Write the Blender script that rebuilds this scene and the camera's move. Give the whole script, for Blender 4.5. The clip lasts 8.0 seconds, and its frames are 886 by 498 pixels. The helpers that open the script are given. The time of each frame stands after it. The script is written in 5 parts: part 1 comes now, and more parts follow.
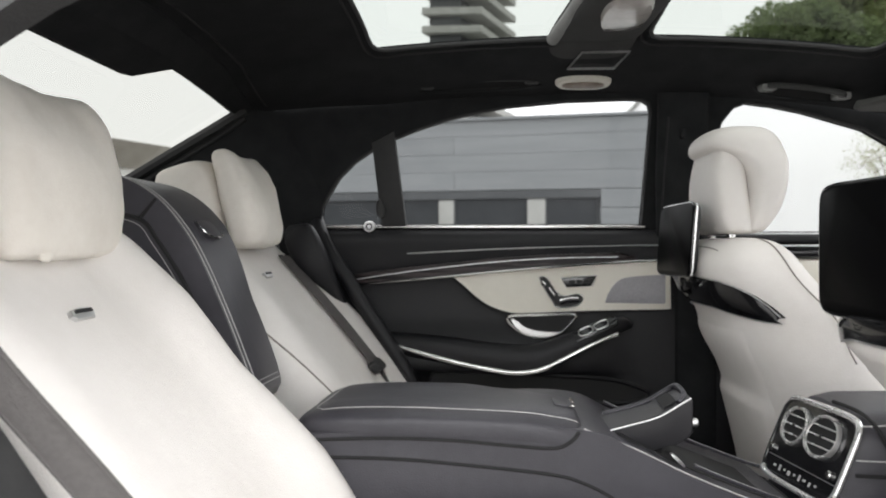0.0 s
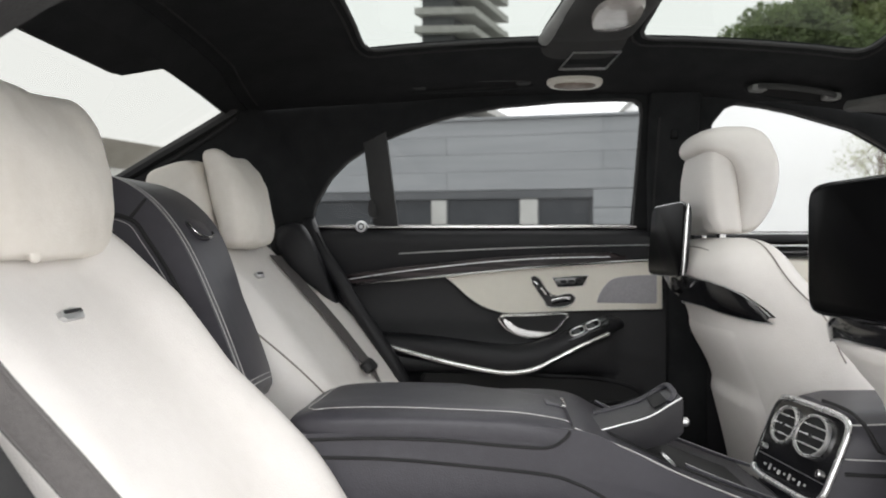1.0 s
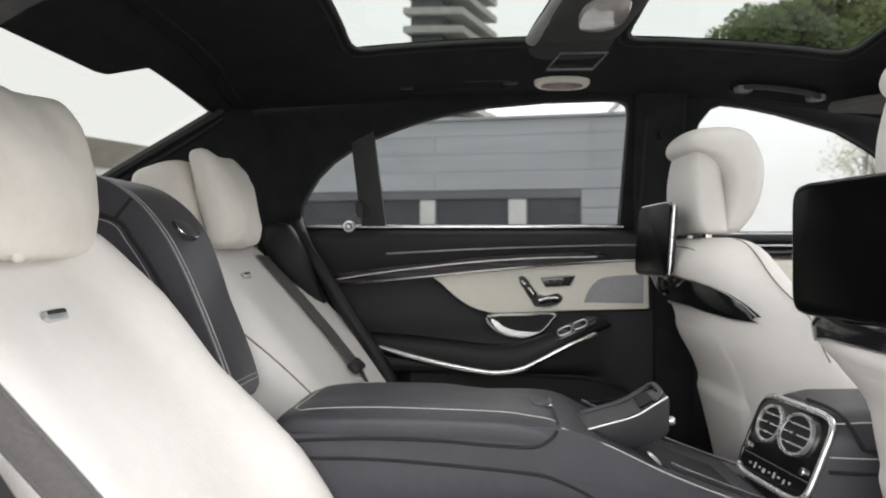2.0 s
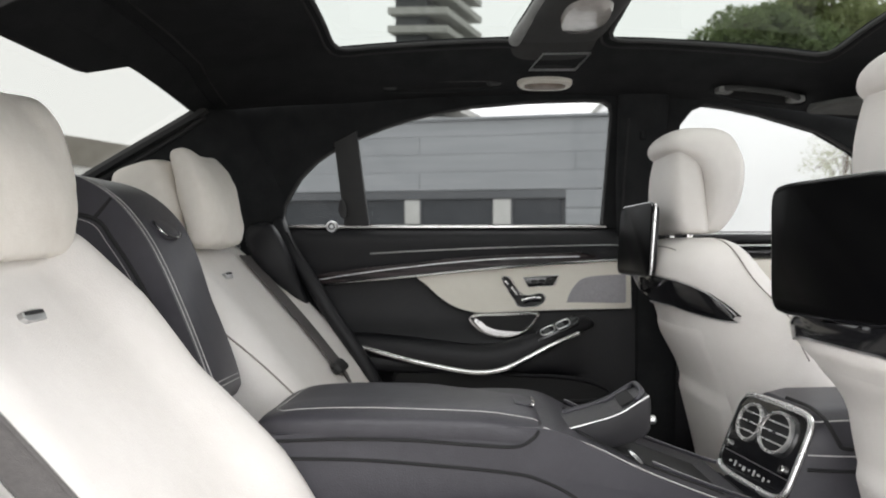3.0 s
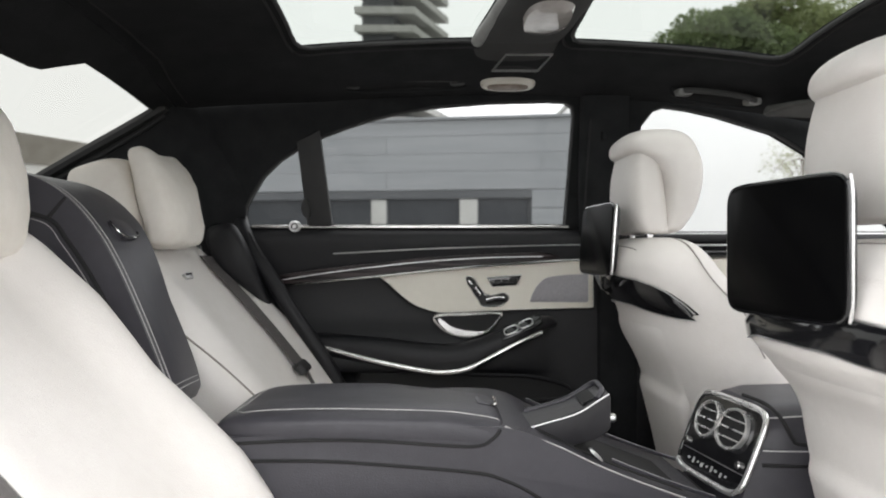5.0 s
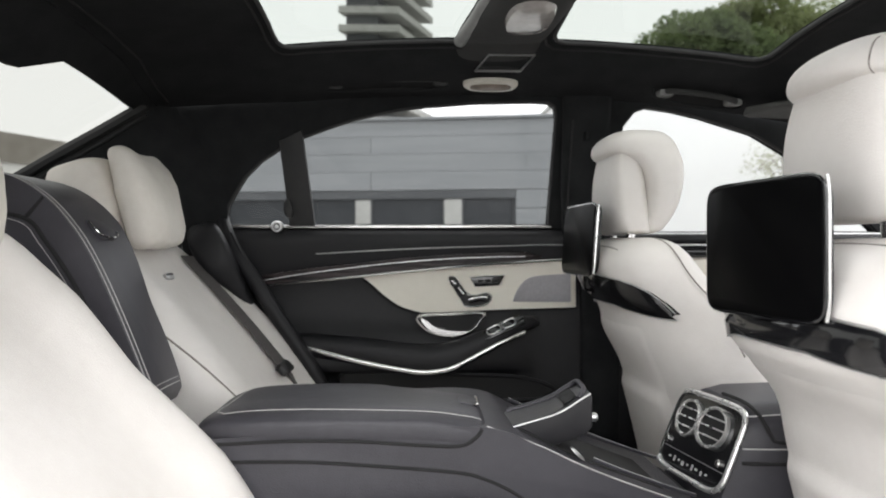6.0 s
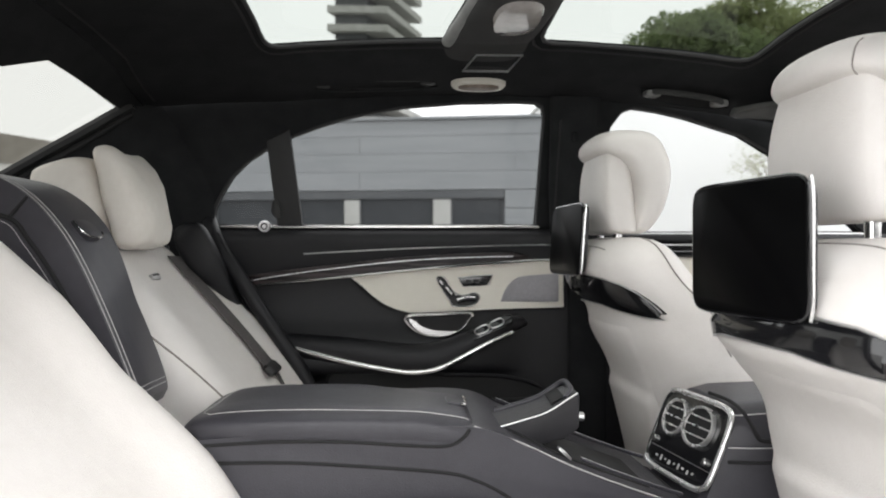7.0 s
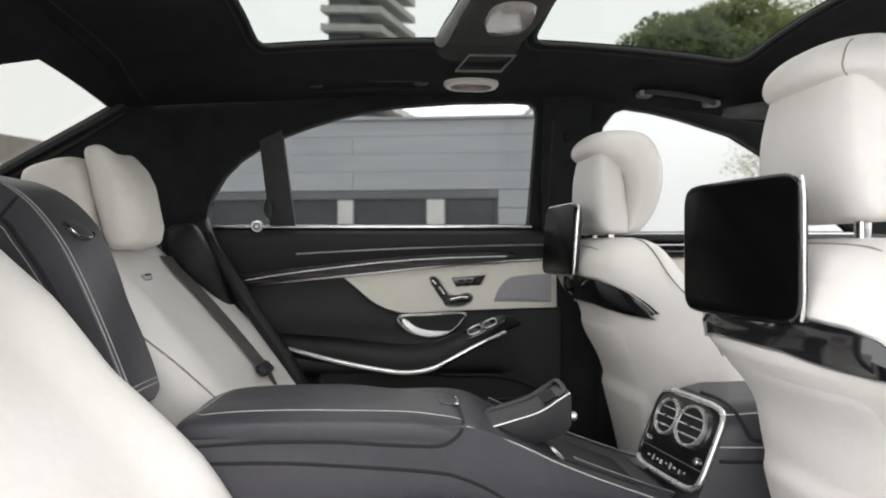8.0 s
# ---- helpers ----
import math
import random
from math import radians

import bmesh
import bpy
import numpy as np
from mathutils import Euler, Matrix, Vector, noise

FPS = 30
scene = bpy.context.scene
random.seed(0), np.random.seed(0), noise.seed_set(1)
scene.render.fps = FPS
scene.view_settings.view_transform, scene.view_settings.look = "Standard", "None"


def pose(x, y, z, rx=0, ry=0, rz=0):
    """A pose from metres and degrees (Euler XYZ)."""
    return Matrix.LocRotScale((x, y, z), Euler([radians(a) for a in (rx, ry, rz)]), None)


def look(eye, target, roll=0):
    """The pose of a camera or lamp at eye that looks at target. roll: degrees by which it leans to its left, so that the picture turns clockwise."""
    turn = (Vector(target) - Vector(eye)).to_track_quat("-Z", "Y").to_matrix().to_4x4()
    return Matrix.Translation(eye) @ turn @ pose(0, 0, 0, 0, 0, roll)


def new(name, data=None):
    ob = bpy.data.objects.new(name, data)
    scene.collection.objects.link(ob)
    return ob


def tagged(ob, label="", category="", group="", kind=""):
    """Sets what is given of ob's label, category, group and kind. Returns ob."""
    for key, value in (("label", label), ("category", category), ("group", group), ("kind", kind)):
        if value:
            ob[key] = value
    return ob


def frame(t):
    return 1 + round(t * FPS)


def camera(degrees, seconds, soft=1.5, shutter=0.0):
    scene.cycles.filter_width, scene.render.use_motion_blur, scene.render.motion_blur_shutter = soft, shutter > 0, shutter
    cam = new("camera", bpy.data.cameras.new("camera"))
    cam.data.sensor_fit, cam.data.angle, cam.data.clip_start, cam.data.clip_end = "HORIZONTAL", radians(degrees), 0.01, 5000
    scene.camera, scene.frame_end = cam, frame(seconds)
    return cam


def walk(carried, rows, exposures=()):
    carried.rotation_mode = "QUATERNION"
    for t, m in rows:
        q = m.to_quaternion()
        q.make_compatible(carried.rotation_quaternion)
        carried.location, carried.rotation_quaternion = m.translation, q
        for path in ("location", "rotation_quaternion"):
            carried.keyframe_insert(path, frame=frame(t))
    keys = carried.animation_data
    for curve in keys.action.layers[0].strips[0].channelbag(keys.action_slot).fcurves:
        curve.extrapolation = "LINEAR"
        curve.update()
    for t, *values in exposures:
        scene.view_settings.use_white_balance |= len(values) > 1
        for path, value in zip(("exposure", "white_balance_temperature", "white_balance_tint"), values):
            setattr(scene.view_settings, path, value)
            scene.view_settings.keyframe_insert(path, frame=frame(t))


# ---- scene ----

LENS, EYE_Z = 61.0, 0.91
cam = camera(LENS, 8.0, 1.9)
cam.data.dof.use_dof, cam.data.dof.focus_distance, cam.data.dof.aperture_fstop = True, 1.35, 5.6
# seconds and turn to the left in degrees; the eye swings 3.6 mm to the side for each degree
TURNS = [(0.0, 3.78), (0.5, 3.54), (1.0, 3.22), (1.5, 2.85), (3.0, 1.21), (3.5, 0.63), (4.0, 0.0), (4.5, -0.65),
         (6.0, -2.48), (6.5, -2.94), (7.0, -3.31), (7.5, -3.60), (8.0, -3.80)]
walk(cam, [(t, pose(-0.0036 * a, 0, EYE_Z, 90, -0.022 * a, a)) for t, a in TURNS], exposures=[(0.0, 1.38), (8.0, 1.38)])

# ---------------------------------------------------------------- light
world = bpy.data.worlds.new("world")
scene.world = world
world.use_nodes = True
wn = world.node_tree.nodes
sky = wn.new("ShaderNodeTexSky")
sky.sky_type = "NISHITA"
sky.sun_disc = False
sky.sun_elevation, sky.sun_rotation = radians(72), radians(32)
sky.air_density, sky.dust_density = 1.0, 4.0
cloud = wn.new("ShaderNodeMix")
cloud.data_type = "RGBA"
cloud.inputs["Factor"].default_value = 0.93
cloud.inputs["B"].default_value = (14.9, 14.9, 14.9, 1)
world.node_tree.links.new(sky.outputs["Color"], cloud.inputs["A"])
world.node_tree.links.new(cloud.outputs["Result"], wn["Background"].inputs["Color"])
wn["Background"].inputs["Strength"].default_value = 0.10
sun = new("sun", bpy.data.lights.new("sun", "SUN"))
sun.data.energy, sun.data.angle, sun.data.color = 0.55, radians(60), (1.0, 0.97, 0.95)
sun.matrix_world = look((1.0, 1.6, 6.0), (0, 0, 0))


from mathutils.bvhtree import BVHTree


# ---------------------------------------------------------------- materials
def material(name, color, rough=0.5, metal=0.0, second=None, scale=8.0, bump=0.0, bump_scale=200.0, spec=0.5, coat=0.0, sheen=0.0,
             stretch=(1, 1, 1), vary=0.0):
    m = bpy.data.materials.new(name)
    m.use_nodes = True
    nodes, links = m.node_tree.nodes, m.node_tree.links
    b = nodes["Principled BSDF"]
    b.inputs["Base Color"].default_value = (*color, 1)
    b.inputs["Roughness"].default_value, b.inputs["Metallic"].default_value = rough, metal
    b.inputs["Specular IOR Level"].default_value, b.inputs["Coat Weight"].default_value = spec, coat
    b.inputs["Coat Roughness"].default_value = 0.05
    b.inputs["Sheen Weight"].default_value = sheen
    tc = nodes.new("ShaderNodeTexCoord")
    mp = nodes.new("ShaderNodeMapping")
    mp.inputs["Scale"].default_value = stretch
    links.new(tc.outputs["Object"], mp.inputs["Vector"])
    if second:
        n1 = nodes.new("ShaderNodeTexNoise")
        n1.inputs["Scale"].default_value, n1.inputs["Detail"].default_value = scale, 6
        n2 = nodes.new("ShaderNodeTexNoise")
        n2.inputs["Scale"].default_value, n2.inputs["Detail"].default_value = scale * 9, 3
        add = nodes.new("ShaderNodeMath")
        add.operation = "MULTIPLY_ADD"
        add.inputs[1].default_value = 0.35
        mix = nodes.new("ShaderNodeMix")
        mix.data_type = "RGBA"
        mix.inputs["A"].default_value, mix.inputs["B"].default_value = (*color, 1), (*second, 1)
        ramp = nodes.new("ShaderNodeMapRange")
        ramp.inputs["From Min"].default_value, ramp.inputs["From Max"].default_value = 0.5, 0.9
        for n in (n1, n2):
            links.new(mp.outputs["Vector"], n.inputs["Vector"])
        links.new(n2.outputs["Fac"], add.inputs[0])
        links.new(n1.outputs["Fac"], add.inputs[2])
        links.new(add.outputs[0], ramp.inputs["Value"])
        links.new(ramp.outputs["Result"], mix.inputs["Factor"])
        out = mix.outputs["Result"]
        if vary:
            info = nodes.new("ShaderNodeObjectInfo")
            hsv = nodes.new("ShaderNodeHueSaturation")
            mr = nodes.new("ShaderNodeMapRange")
            mr.inputs["To Min"].default_value, mr.inputs["To Max"].default_value = 1 - vary, 1 + vary
            links.new(info.outputs["Random"], mr.inputs["Value"])
            links.new(mr.outputs["Result"], hsv.inputs["Value"])
            links.new(out, hsv.inputs["Color"])
            out = hsv.outputs["Color"]
        links.new(out, b.inputs["Base Color"])
        rr = nodes.new("ShaderNodeMapRange")
        rr.inputs["To Min"].default_value, rr.inputs["To Max"].default_value = max(rough - 0.08, 0.02), min(rough + 0.1, 1)
        links.new(n1.outputs["Fac"], rr.inputs["Value"])
        links.new(rr.outputs["Result"], b.inputs["Roughness"])
    if bump:
        v = nodes.new("ShaderNodeTexVoronoi")
        v.inputs["Scale"].default_value = bump_scale
        w = nodes.new("ShaderNodeTexNoise")
        w.inputs["Scale"].default_value, w.inputs["Detail"].default_value = bump_scale / 12, 4
        ad = nodes.new("ShaderNodeMath")
        ad.operation = "MULTIPLY_ADD"
        ad.inputs[1].default_value = 2.0
        bp = nodes.new("ShaderNodeBump")
        bp.inputs["Strength"].default_value, bp.inputs["Distance"].default_value = bump, 0.002
        for n in (v, w):
            links.new(mp.outputs["Vector"], n.inputs["Vector"])
        links.new(w.outputs["Fac"], ad.inputs[0])
        links.new(v.outputs["Distance"], ad.inputs[2])
        links.new(ad.outputs[0], bp.inputs["Height"])
        links.new(bp.outputs["Normal"], b.inputs["Normal"])
    return m


def glass_material(name, tint, gloss=0.04):
    m = bpy.data.materials.new(name)
    m.use_nodes = True
    nodes, links = m.node_tree.nodes, m.node_tree.links
    nodes.remove(nodes["Principled BSDF"])
    clear, shine, mix = nodes.new("ShaderNodeBsdfTransparent"), nodes.new("ShaderNodeBsdfGlossy"), nodes.new("ShaderNodeMixShader")
    clear.inputs["Color"].default_value = (*tint, 1)
    shine.inputs["Roughness"].default_value = 0.02
    mix.inputs["Fac"].default_value = gloss
    links.new(clear.outputs[0], mix.inputs[1])
    links.new(shine.outputs[0], mix.inputs[2])
    links.new(mix.outputs[0], nodes["Material Output"].inputs["Surface"])
    return m


WHITE_LEATHER = material("cream leather", (0.735, 0.705, 0.678), 0.48, second=(0.685, 0.653, 0.622), scale=5, bump=0.22, bump_scale=420, spec=0.35)
WHITE_SOFT = material("cream soft leather", (0.76, 0.722, 0.668), 0.6, second=(0.68, 0.635, 0.575), scale=7, bump=0.12, bump_scale=300, spec=0.3, sheen=0.1)
BLACK_LEATHER = material("black leather", (0.0365, 0.0352, 0.0420), 0.40, second=(0.0485, 0.0468, 0.0550), scale=6, bump=0.16, bump_scale=450, spec=0.4)
DOOR_LEATHER = material("black door leather", (0.0072, 0.0072, 0.0088), 0.46, second=(0.0115, 0.0115, 0.0132), scale=7, bump=0.3, bump_scale=450, spec=0.35)
PAD_LEATHER = material("fine black pad leather", (0.020, 0.0195, 0.022), 0.38, second=(0.028, 0.027, 0.030), scale=9, bump=0.14, bump_scale=500, spec=0.5)
SUEDE = material("black microfibre lining", (0.0150, 0.0156, 0.0165), 0.95, second=(0.0225, 0.0232, 0.0240), scale=18, bump=0.3, bump_scale=900, spec=0.1)
SEAM = material("dark seam groove", (0.008, 0.008, 0.009), 0.8, second=(0.014, 0.014, 0.014), scale=40)
THREAD = material("grey stitching thread", (0.50, 0.49, 0.48), 0.7, second=(0.30, 0.30, 0.30), scale=300)
CREAM_SEAM = material("cream seam shadow gap", (0.22, 0.20, 0.18), 0.8, second=(0.32, 0.29, 0.27), scale=60)
WOOD = material("black lacquered wood", (0.006, 0.005, 0.0055), 0.26, second=(0.040, 0.029, 0.030), scale=9, stretch=(0.7, 8, 9), spec=0.16)
PIANO = material("piano black plastic", (0.006, 0.006, 0.007), 0.10, second=(0.010, 0.010, 0.011), scale=15, coat=0.3)
SCREEN = material("dark screen glass", (0.0015, 0.0015, 0.0018), 0.30, second=(0.0025, 0.0025, 0.0025), scale=6, spec=0.03)
SATIN = material("satin silver paint", (0.74, 0.735, 0.73), 0.26, 0.8, second=(0.70, 0.695, 0.69), scale=12)
CHROME = material("satin chrome", (0.78, 0.77, 0.76), 0.22, 1.0, second=(0.62, 0.61, 0.6), scale=30)
SILVER = material("brushed aluminium", (0.68, 0.68, 0.68), 0.35, 1.0, second=(0.55, 0.55, 0.55), scale=40, stretch=(1, 1, 14))
BELT = material("grey belt webbing", (0.085, 0.078, 0.076), 0.75, second=(0.105, 0.097, 0.094), scale=160, bump=0.5, bump_scale=900, stretch=(1, 4, 1))
RUBBER = material("black rubber seal", (0.012, 0.012, 0.013), 0.6, second=(0.02, 0.02, 0.02), scale=30, bump=0.2, bump_scale=300)
CARPET = material("black carpet", (0.007, 0.007, 0.008), 1.0, second=(0.012, 0.012, 0.013), scale=60, bump=0.8, bump_scale=700, spec=0.1)
LAMP_LENS = material("frosted lamp lens", (0.46, 0.435, 0.415), 0.18, second=(0.31, 0.29, 0.278), scale=9, coat=0.8)
BEAM_CLOTH = material("dark grey beam lining", (0.035, 0.035, 0.035), 0.8, second=(0.048, 0.048, 0.047), scale=14, bump=0.3, bump_scale=700, spec=0.25)
# grey of the handle brackets; on the crossbeam it paints in sky light
EDGE_GREY = material("grey of skylit roof edge and handle ends", (0.20, 0.20, 0.195), 0.5, second=(0.14, 0.14, 0.137), scale=12, bump=0.1, bump_scale=300)
MESH_GREY = material("perforated speaker grille", (0.44, 0.43, 0.45), 0.4, 0.5, second=(0.38, 0.37, 0.39), scale=200, bump=0.5, bump_scale=900)
PAINT = material("dark car paint", (0.03, 0.032, 0.036), 0.25, 0.3, second=(0.035, 0.037, 0.04), scale=3, coat=1.0)
CLADDING = material("grey metal cladding", (0.22, 0.229, 0.236), 0.5, second=(0.187, 0.196, 0.203), scale=0.6, stretch=(0.35, 1, 6), vary=0.03)
CONCRETE = material("pale concrete", (0.42, 0.42, 0.40), 0.85, second=(0.33, 0.33, 0.31), scale=0.8, bump=0.3, bump_scale=8)
DARK_WALL = material("dark tower wall", (0.05, 0.054, 0.058), 0.5, second=(0.08, 0.084, 0.088), scale=0.4)
RENDER_WHITE = material("white rendered wall", (0.93, 0.93, 0.92), 0.8, second=(0.90, 0.90, 0.89), scale=0.7, bump=0.2, bump_scale=20)
BUILDING_GLASS = material("dark building window glass", (0.028, 0.031, 0.034), 0.2, second=(0.05, 0.053, 0.057), scale=0.5, spec=0.2)
# ground is out of view; its pale tone is chosen to brighten the cabin
BOUNCE_GROUND = material("pale unseen ground that bounces light", (0.36, 0.355, 0.345), 0.9, second=(0.29, 0.285, 0.275), scale=1.5, bump=0.6, bump_scale=60)
LEAF = material("dark pine foliage", (0.11, 0.145, 0.078), 0.9, second=(0.22, 0.25, 0.135), scale=0.45)
LEAF_PALE = material("pale spring foliage", (0.27, 0.29, 0.17), 0.9, second=(0.42, 0.42, 0.29), scale=1.2)
LEAF_OLIVE = material("olive green foliage", (0.16, 0.185, 0.092), 0.9, second=(0.29, 0.31, 0.17), scale=0.5)
# leaf colour raised to carry window glare and haze
LEAF_WASHED = material("leaves paled by painted-in glare", (0.44, 0.45, 0.33), 0.9, second=(0.55, 0.55, 0.44), scale=1.5)
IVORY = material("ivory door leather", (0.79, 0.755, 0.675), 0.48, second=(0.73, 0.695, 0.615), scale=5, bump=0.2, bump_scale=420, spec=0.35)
BARK = material("brown bark", (0.10, 0.075, 0.055), 0.9, second=(0.16, 0.12, 0.09), scale=6, bump=0.8, bump_scale=25)
STONE = material("beige stone wall", (0.33, 0.31, 0.28), 0.85, second=(0.27, 0.25, 0.22), scale=1.0, bump=0.3, bump_scale=20)
for leafy, glow in ((LEAF, (0.24, 0.31, 0.14)), (LEAF_OLIVE, (0.32, 0.37, 0.17)), (LEAF_PALE, (0.34, 0.41, 0.18)), (LEAF_WASHED, (0.55, 0.58, 0.42))):
    nt = leafy.node_tree
    thin, both = nt.nodes.new("ShaderNodeBsdfTranslucent"), nt.nodes.new("ShaderNodeMixShader")
    thin.inputs["Color"].default_value = (*glow, 1)
    both.inputs["Fac"].default_value = 0.42
    nt.links.new(nt.nodes["Principled BSDF"].outputs[0], both.inputs[1])
    nt.links.new(thin.outputs[0], both.inputs[2])
    nt.links.new(both.outputs[0], nt.nodes["Material Output"].inputs["Surface"])
SIDE_GLASS = glass_material("clear side glass", (0.45, 0.458, 0.462), 0.012)
ROOF_GLASS = glass_material("green tinted roof glass", (0.236, 0.249, 0.236), 0.04)
REAR_GLASS = glass_material("tinted rear glass", (0.238, 0.240, 0.228), 0.03)


# ---------------------------------------------------------------- building tools
def thing(name, at, label, category, group="", kind=""):
    ob = new(name)
    ob.empty_display_size = 0.1
    ob.location = at
    return tagged(ob, label, category, group, kind)


def mesh_object(name, bm, mat, sharp=38):
    me = bpy.data.meshes.new(name)
    bmesh.ops.recalc_face_normals(bm, faces=bm.faces[:])
    bm.to_mesh(me)
    bm.free()
    for p in me.polygons:
        p.use_smooth = True
    me.set_sharp_from_angle(angle=radians(sharp))
    me.materials.append(mat)
    return new(name, me)


def origin(ob):
    m = Matrix.Translation(ob.location)
    return origin(ob.parent) @ ob.matrix_parent_inverse @ m if ob.parent else m


def part(name, bm, mat, parent, label="", sharp=38):
    ob = mesh_object(name, bm, mat, sharp)
    ob.parent = parent
    ob.matrix_parent_inverse = origin(parent).inverted()
    return tagged(ob, label)


def spline(pts, n=8, closed=False):
    """Points on a smooth curve through pts."""
    p = [Vector(q) for q in pts]
    k, out = len(p), []
    for i in range(k if closed else k - 1):
        if closed:
            a, b, c, d = p[i - 1], p[i], p[(i + 1) % k], p[(i + 2) % k]
        else:
            a, b, c, d = p[max(i - 1, 0)], p[i], p[i + 1], p[min(i + 2, k - 1)]
        for j in range(n):
            t = j / n
            out.append(0.5 * ((2 * b) + (c - a) * t + (2 * a - 5 * b + 4 * c - d) * t * t + (3 * b - a - 3 * c + d) * t ** 3))
    if not closed:
        out.append(p[-1])
    return out


def table(rows, n=6):
    """Rows of numbers, filled in smoothly between the given ones."""
    a = [np.array(r, float) for r in rows]
    out = []
    for i in range(len(a) - 1):
        p, q, r, s = a[max(i - 1, 0)], a[i], a[i + 1], a[min(i + 2, len(a) - 1)]
        for j in range(n):
            t = j / n
            out.append(0.5 * (2 * q + (r - p) * t + (2 * p - 5 * q + 4 * r - s) * t * t + (3 * q - p - 3 * r + s) * t ** 3))
    out.append(a[-1])
    return out


def ring(center, ax, ay, a, b, n=3.0, count=40):
    """A rounded rectangle round center, half sizes a along ax and b along ay."""
    out = []
    for i in range(count):
        t = 2 * math.pi * i / count
        c, s = math.cos(t), math.sin(t)
        out.append(Vector(center) + ax * (a * math.copysign(abs(c) ** (2 / n), c)) + ay * (b * math.copysign(abs(s) ** (2 / n), s)))
    return out


def loft(rings, bm=None, caps=True):
    bm = bm or bmesh.new()
    vs = [[bm.verts.new(p) for p in r] for r in rings]
    k = len(vs[0])
    for a, b in zip(vs, vs[1:]):
        for i in range(k):
            bm.faces.new((a[i], a[(i + 1) % k], b[(i + 1) % k], b[i]))
    if caps:
        bm.faces.new(vs[0][::-1])
        bm.faces.new(vs[-1])
    return bm


def tube(pts, r, seg=8, closed=False, bm=None, flat=1.0, up=(0, 1, 0)):
    """A round rod along pts; flat squeezes it along up."""
    p = [Vector(q) for q in pts]
    rings = []
    k = len(p)
    for i in range(k):
        d = (p[(i + 1) % k] - p[i - 1]) if closed else (p[min(i + 1, k - 1)] - p[max(i - 1, 0)])
        d.normalize()
        u = Vector(up)
        u = (u - d * u.dot(d))
        if u.length < 1e-4:
            u = d.orthogonal()
        u.normalize()
        v = d.cross(u)
        rings.append([p[i] + u * (r * flat * math.cos(2 * math.pi * j / seg)) + v * (r * math.sin(2 * math.pi * j / seg)) for j in range(seg)])
    if closed:
        rings.append(rings[0])
    bm = loft(rings, bm, caps=not closed)
    if closed:
        bmesh.ops.remove_doubles(bm, verts=bm.verts[:], dist=1e-6)
    return bm


def box(x0, x1, y0, y1, z0, z1, r=0.0, seg=3, bm=None):
    fresh = bm is None
    bm = bm or bmesh.new()
    m = Matrix.Translation(((x0 + x1) / 2, (y0 + y1) / 2, (z0 + z1) / 2)) @ Matrix.Diagonal((x1 - x0, y1 - y0, z1 - z0, 1))
    bmesh.ops.create_cube(bm, size=1, matrix=m)
    if r and fresh:
        bmesh.ops.bevel(bm, geom=bm.edges[:], offset=r, segments=seg, affect="EDGES", profile=0.5)
    return bm


def prism(outline, y0, y1, r=0.0, seg=2, place=None):
    """An outline of (x, z) points, pulled through from y0 to y1, its rim at y0 rounded by r."""
    bm = bmesh.new()
    front = [bm.verts.new((x, y0, z)) for x, z in outline]
    back = [bm.verts.new((x, y1, z)) for x, z in outline]
    face = bm.faces.new(front)
    bm.faces.new(back[::-1])
    k = len(front)
    for i in range(k):
        bm.faces.new((front[i], back[i], back[(i + 1) % k], front[(i + 1) % k]))
    if r:
        bmesh.ops.bevel(bm, geom=face.edges[:], offset=r, segments=seg, affect="EDGES", profile=0.5)
    if place is not None:
        bm.transform(place)
    return bm


def flat(pts, n=6, closed=True):
    return [(v.x, v.z) for v in spline([(x, 0, z) for x, z in pts], n, closed)]


def plate(outer, holes, where, thick):
    """A sheet with openings: (x, z) outlines, laid on the surface y = where(x, z)."""
    bm = bmesh.new()
    for loop in (outer, *holes):
        vs = [bm.verts.new((x, 0, z)) for x, z in loop]
        for i in range(len(vs)):
            bm.edges.new((vs[i - 1], vs[i]))
    bmesh.ops.triangle_fill(bm, use_beauty=True, use_dissolve=False, edges=bm.edges[:])
    for v in bm.verts:
        v.co.y = where(v.co.x, v.co.z)
    got = bmesh.ops.extrude_face_region(bm, geom=bm.faces[:])
    for v in got["geom"]:
        if isinstance(v, bmesh.types.BMVert):
            v.co.y += thick
    return bm


def drape(tree, pts, way, lift=0.0):
    """pts, moved along way until they meet the surface in tree."""
    out = []
    for q in pts:
        hit = tree.ray_cast(Vector(q) - way * 0.3, way, 0.6)
        if hit[0] is not None:
            out.append(hit[0] - way * lift)
    return out


Y, Z, X = Vector((0, 1, 0)), Vector((0, 0, 1)), Vector((1, 0, 0))
MID = 1.41                      # the car's middle plane


# ---------------------------------------------------------------- ground and distance
def slab(name, x0, x1, y0, y1, z0, z1, mat, label, category, kind="structure", r=0.0):
    return tagged(mesh_object(name, box(x0, x1, y0, y1, z0, z1, r), mat), label, category, kind=kind)


bm = bmesh.new()
bmesh.ops.create_grid(bm, x_segments=40, y_segments=40, size=1500)
tagged(mesh_object("ground", bm, BOUNCE_GROUND), "unseen ground to the horizon, kept pale to bounce light into the car", "ground", kind="structure")


# ---------------------------------------------------------------- car shell
def side_y(x, z):
    """The far side trim: upright below the sill, leaning in above it."""
    return 2.14 - max(z - 0.97, 0) * 0.26


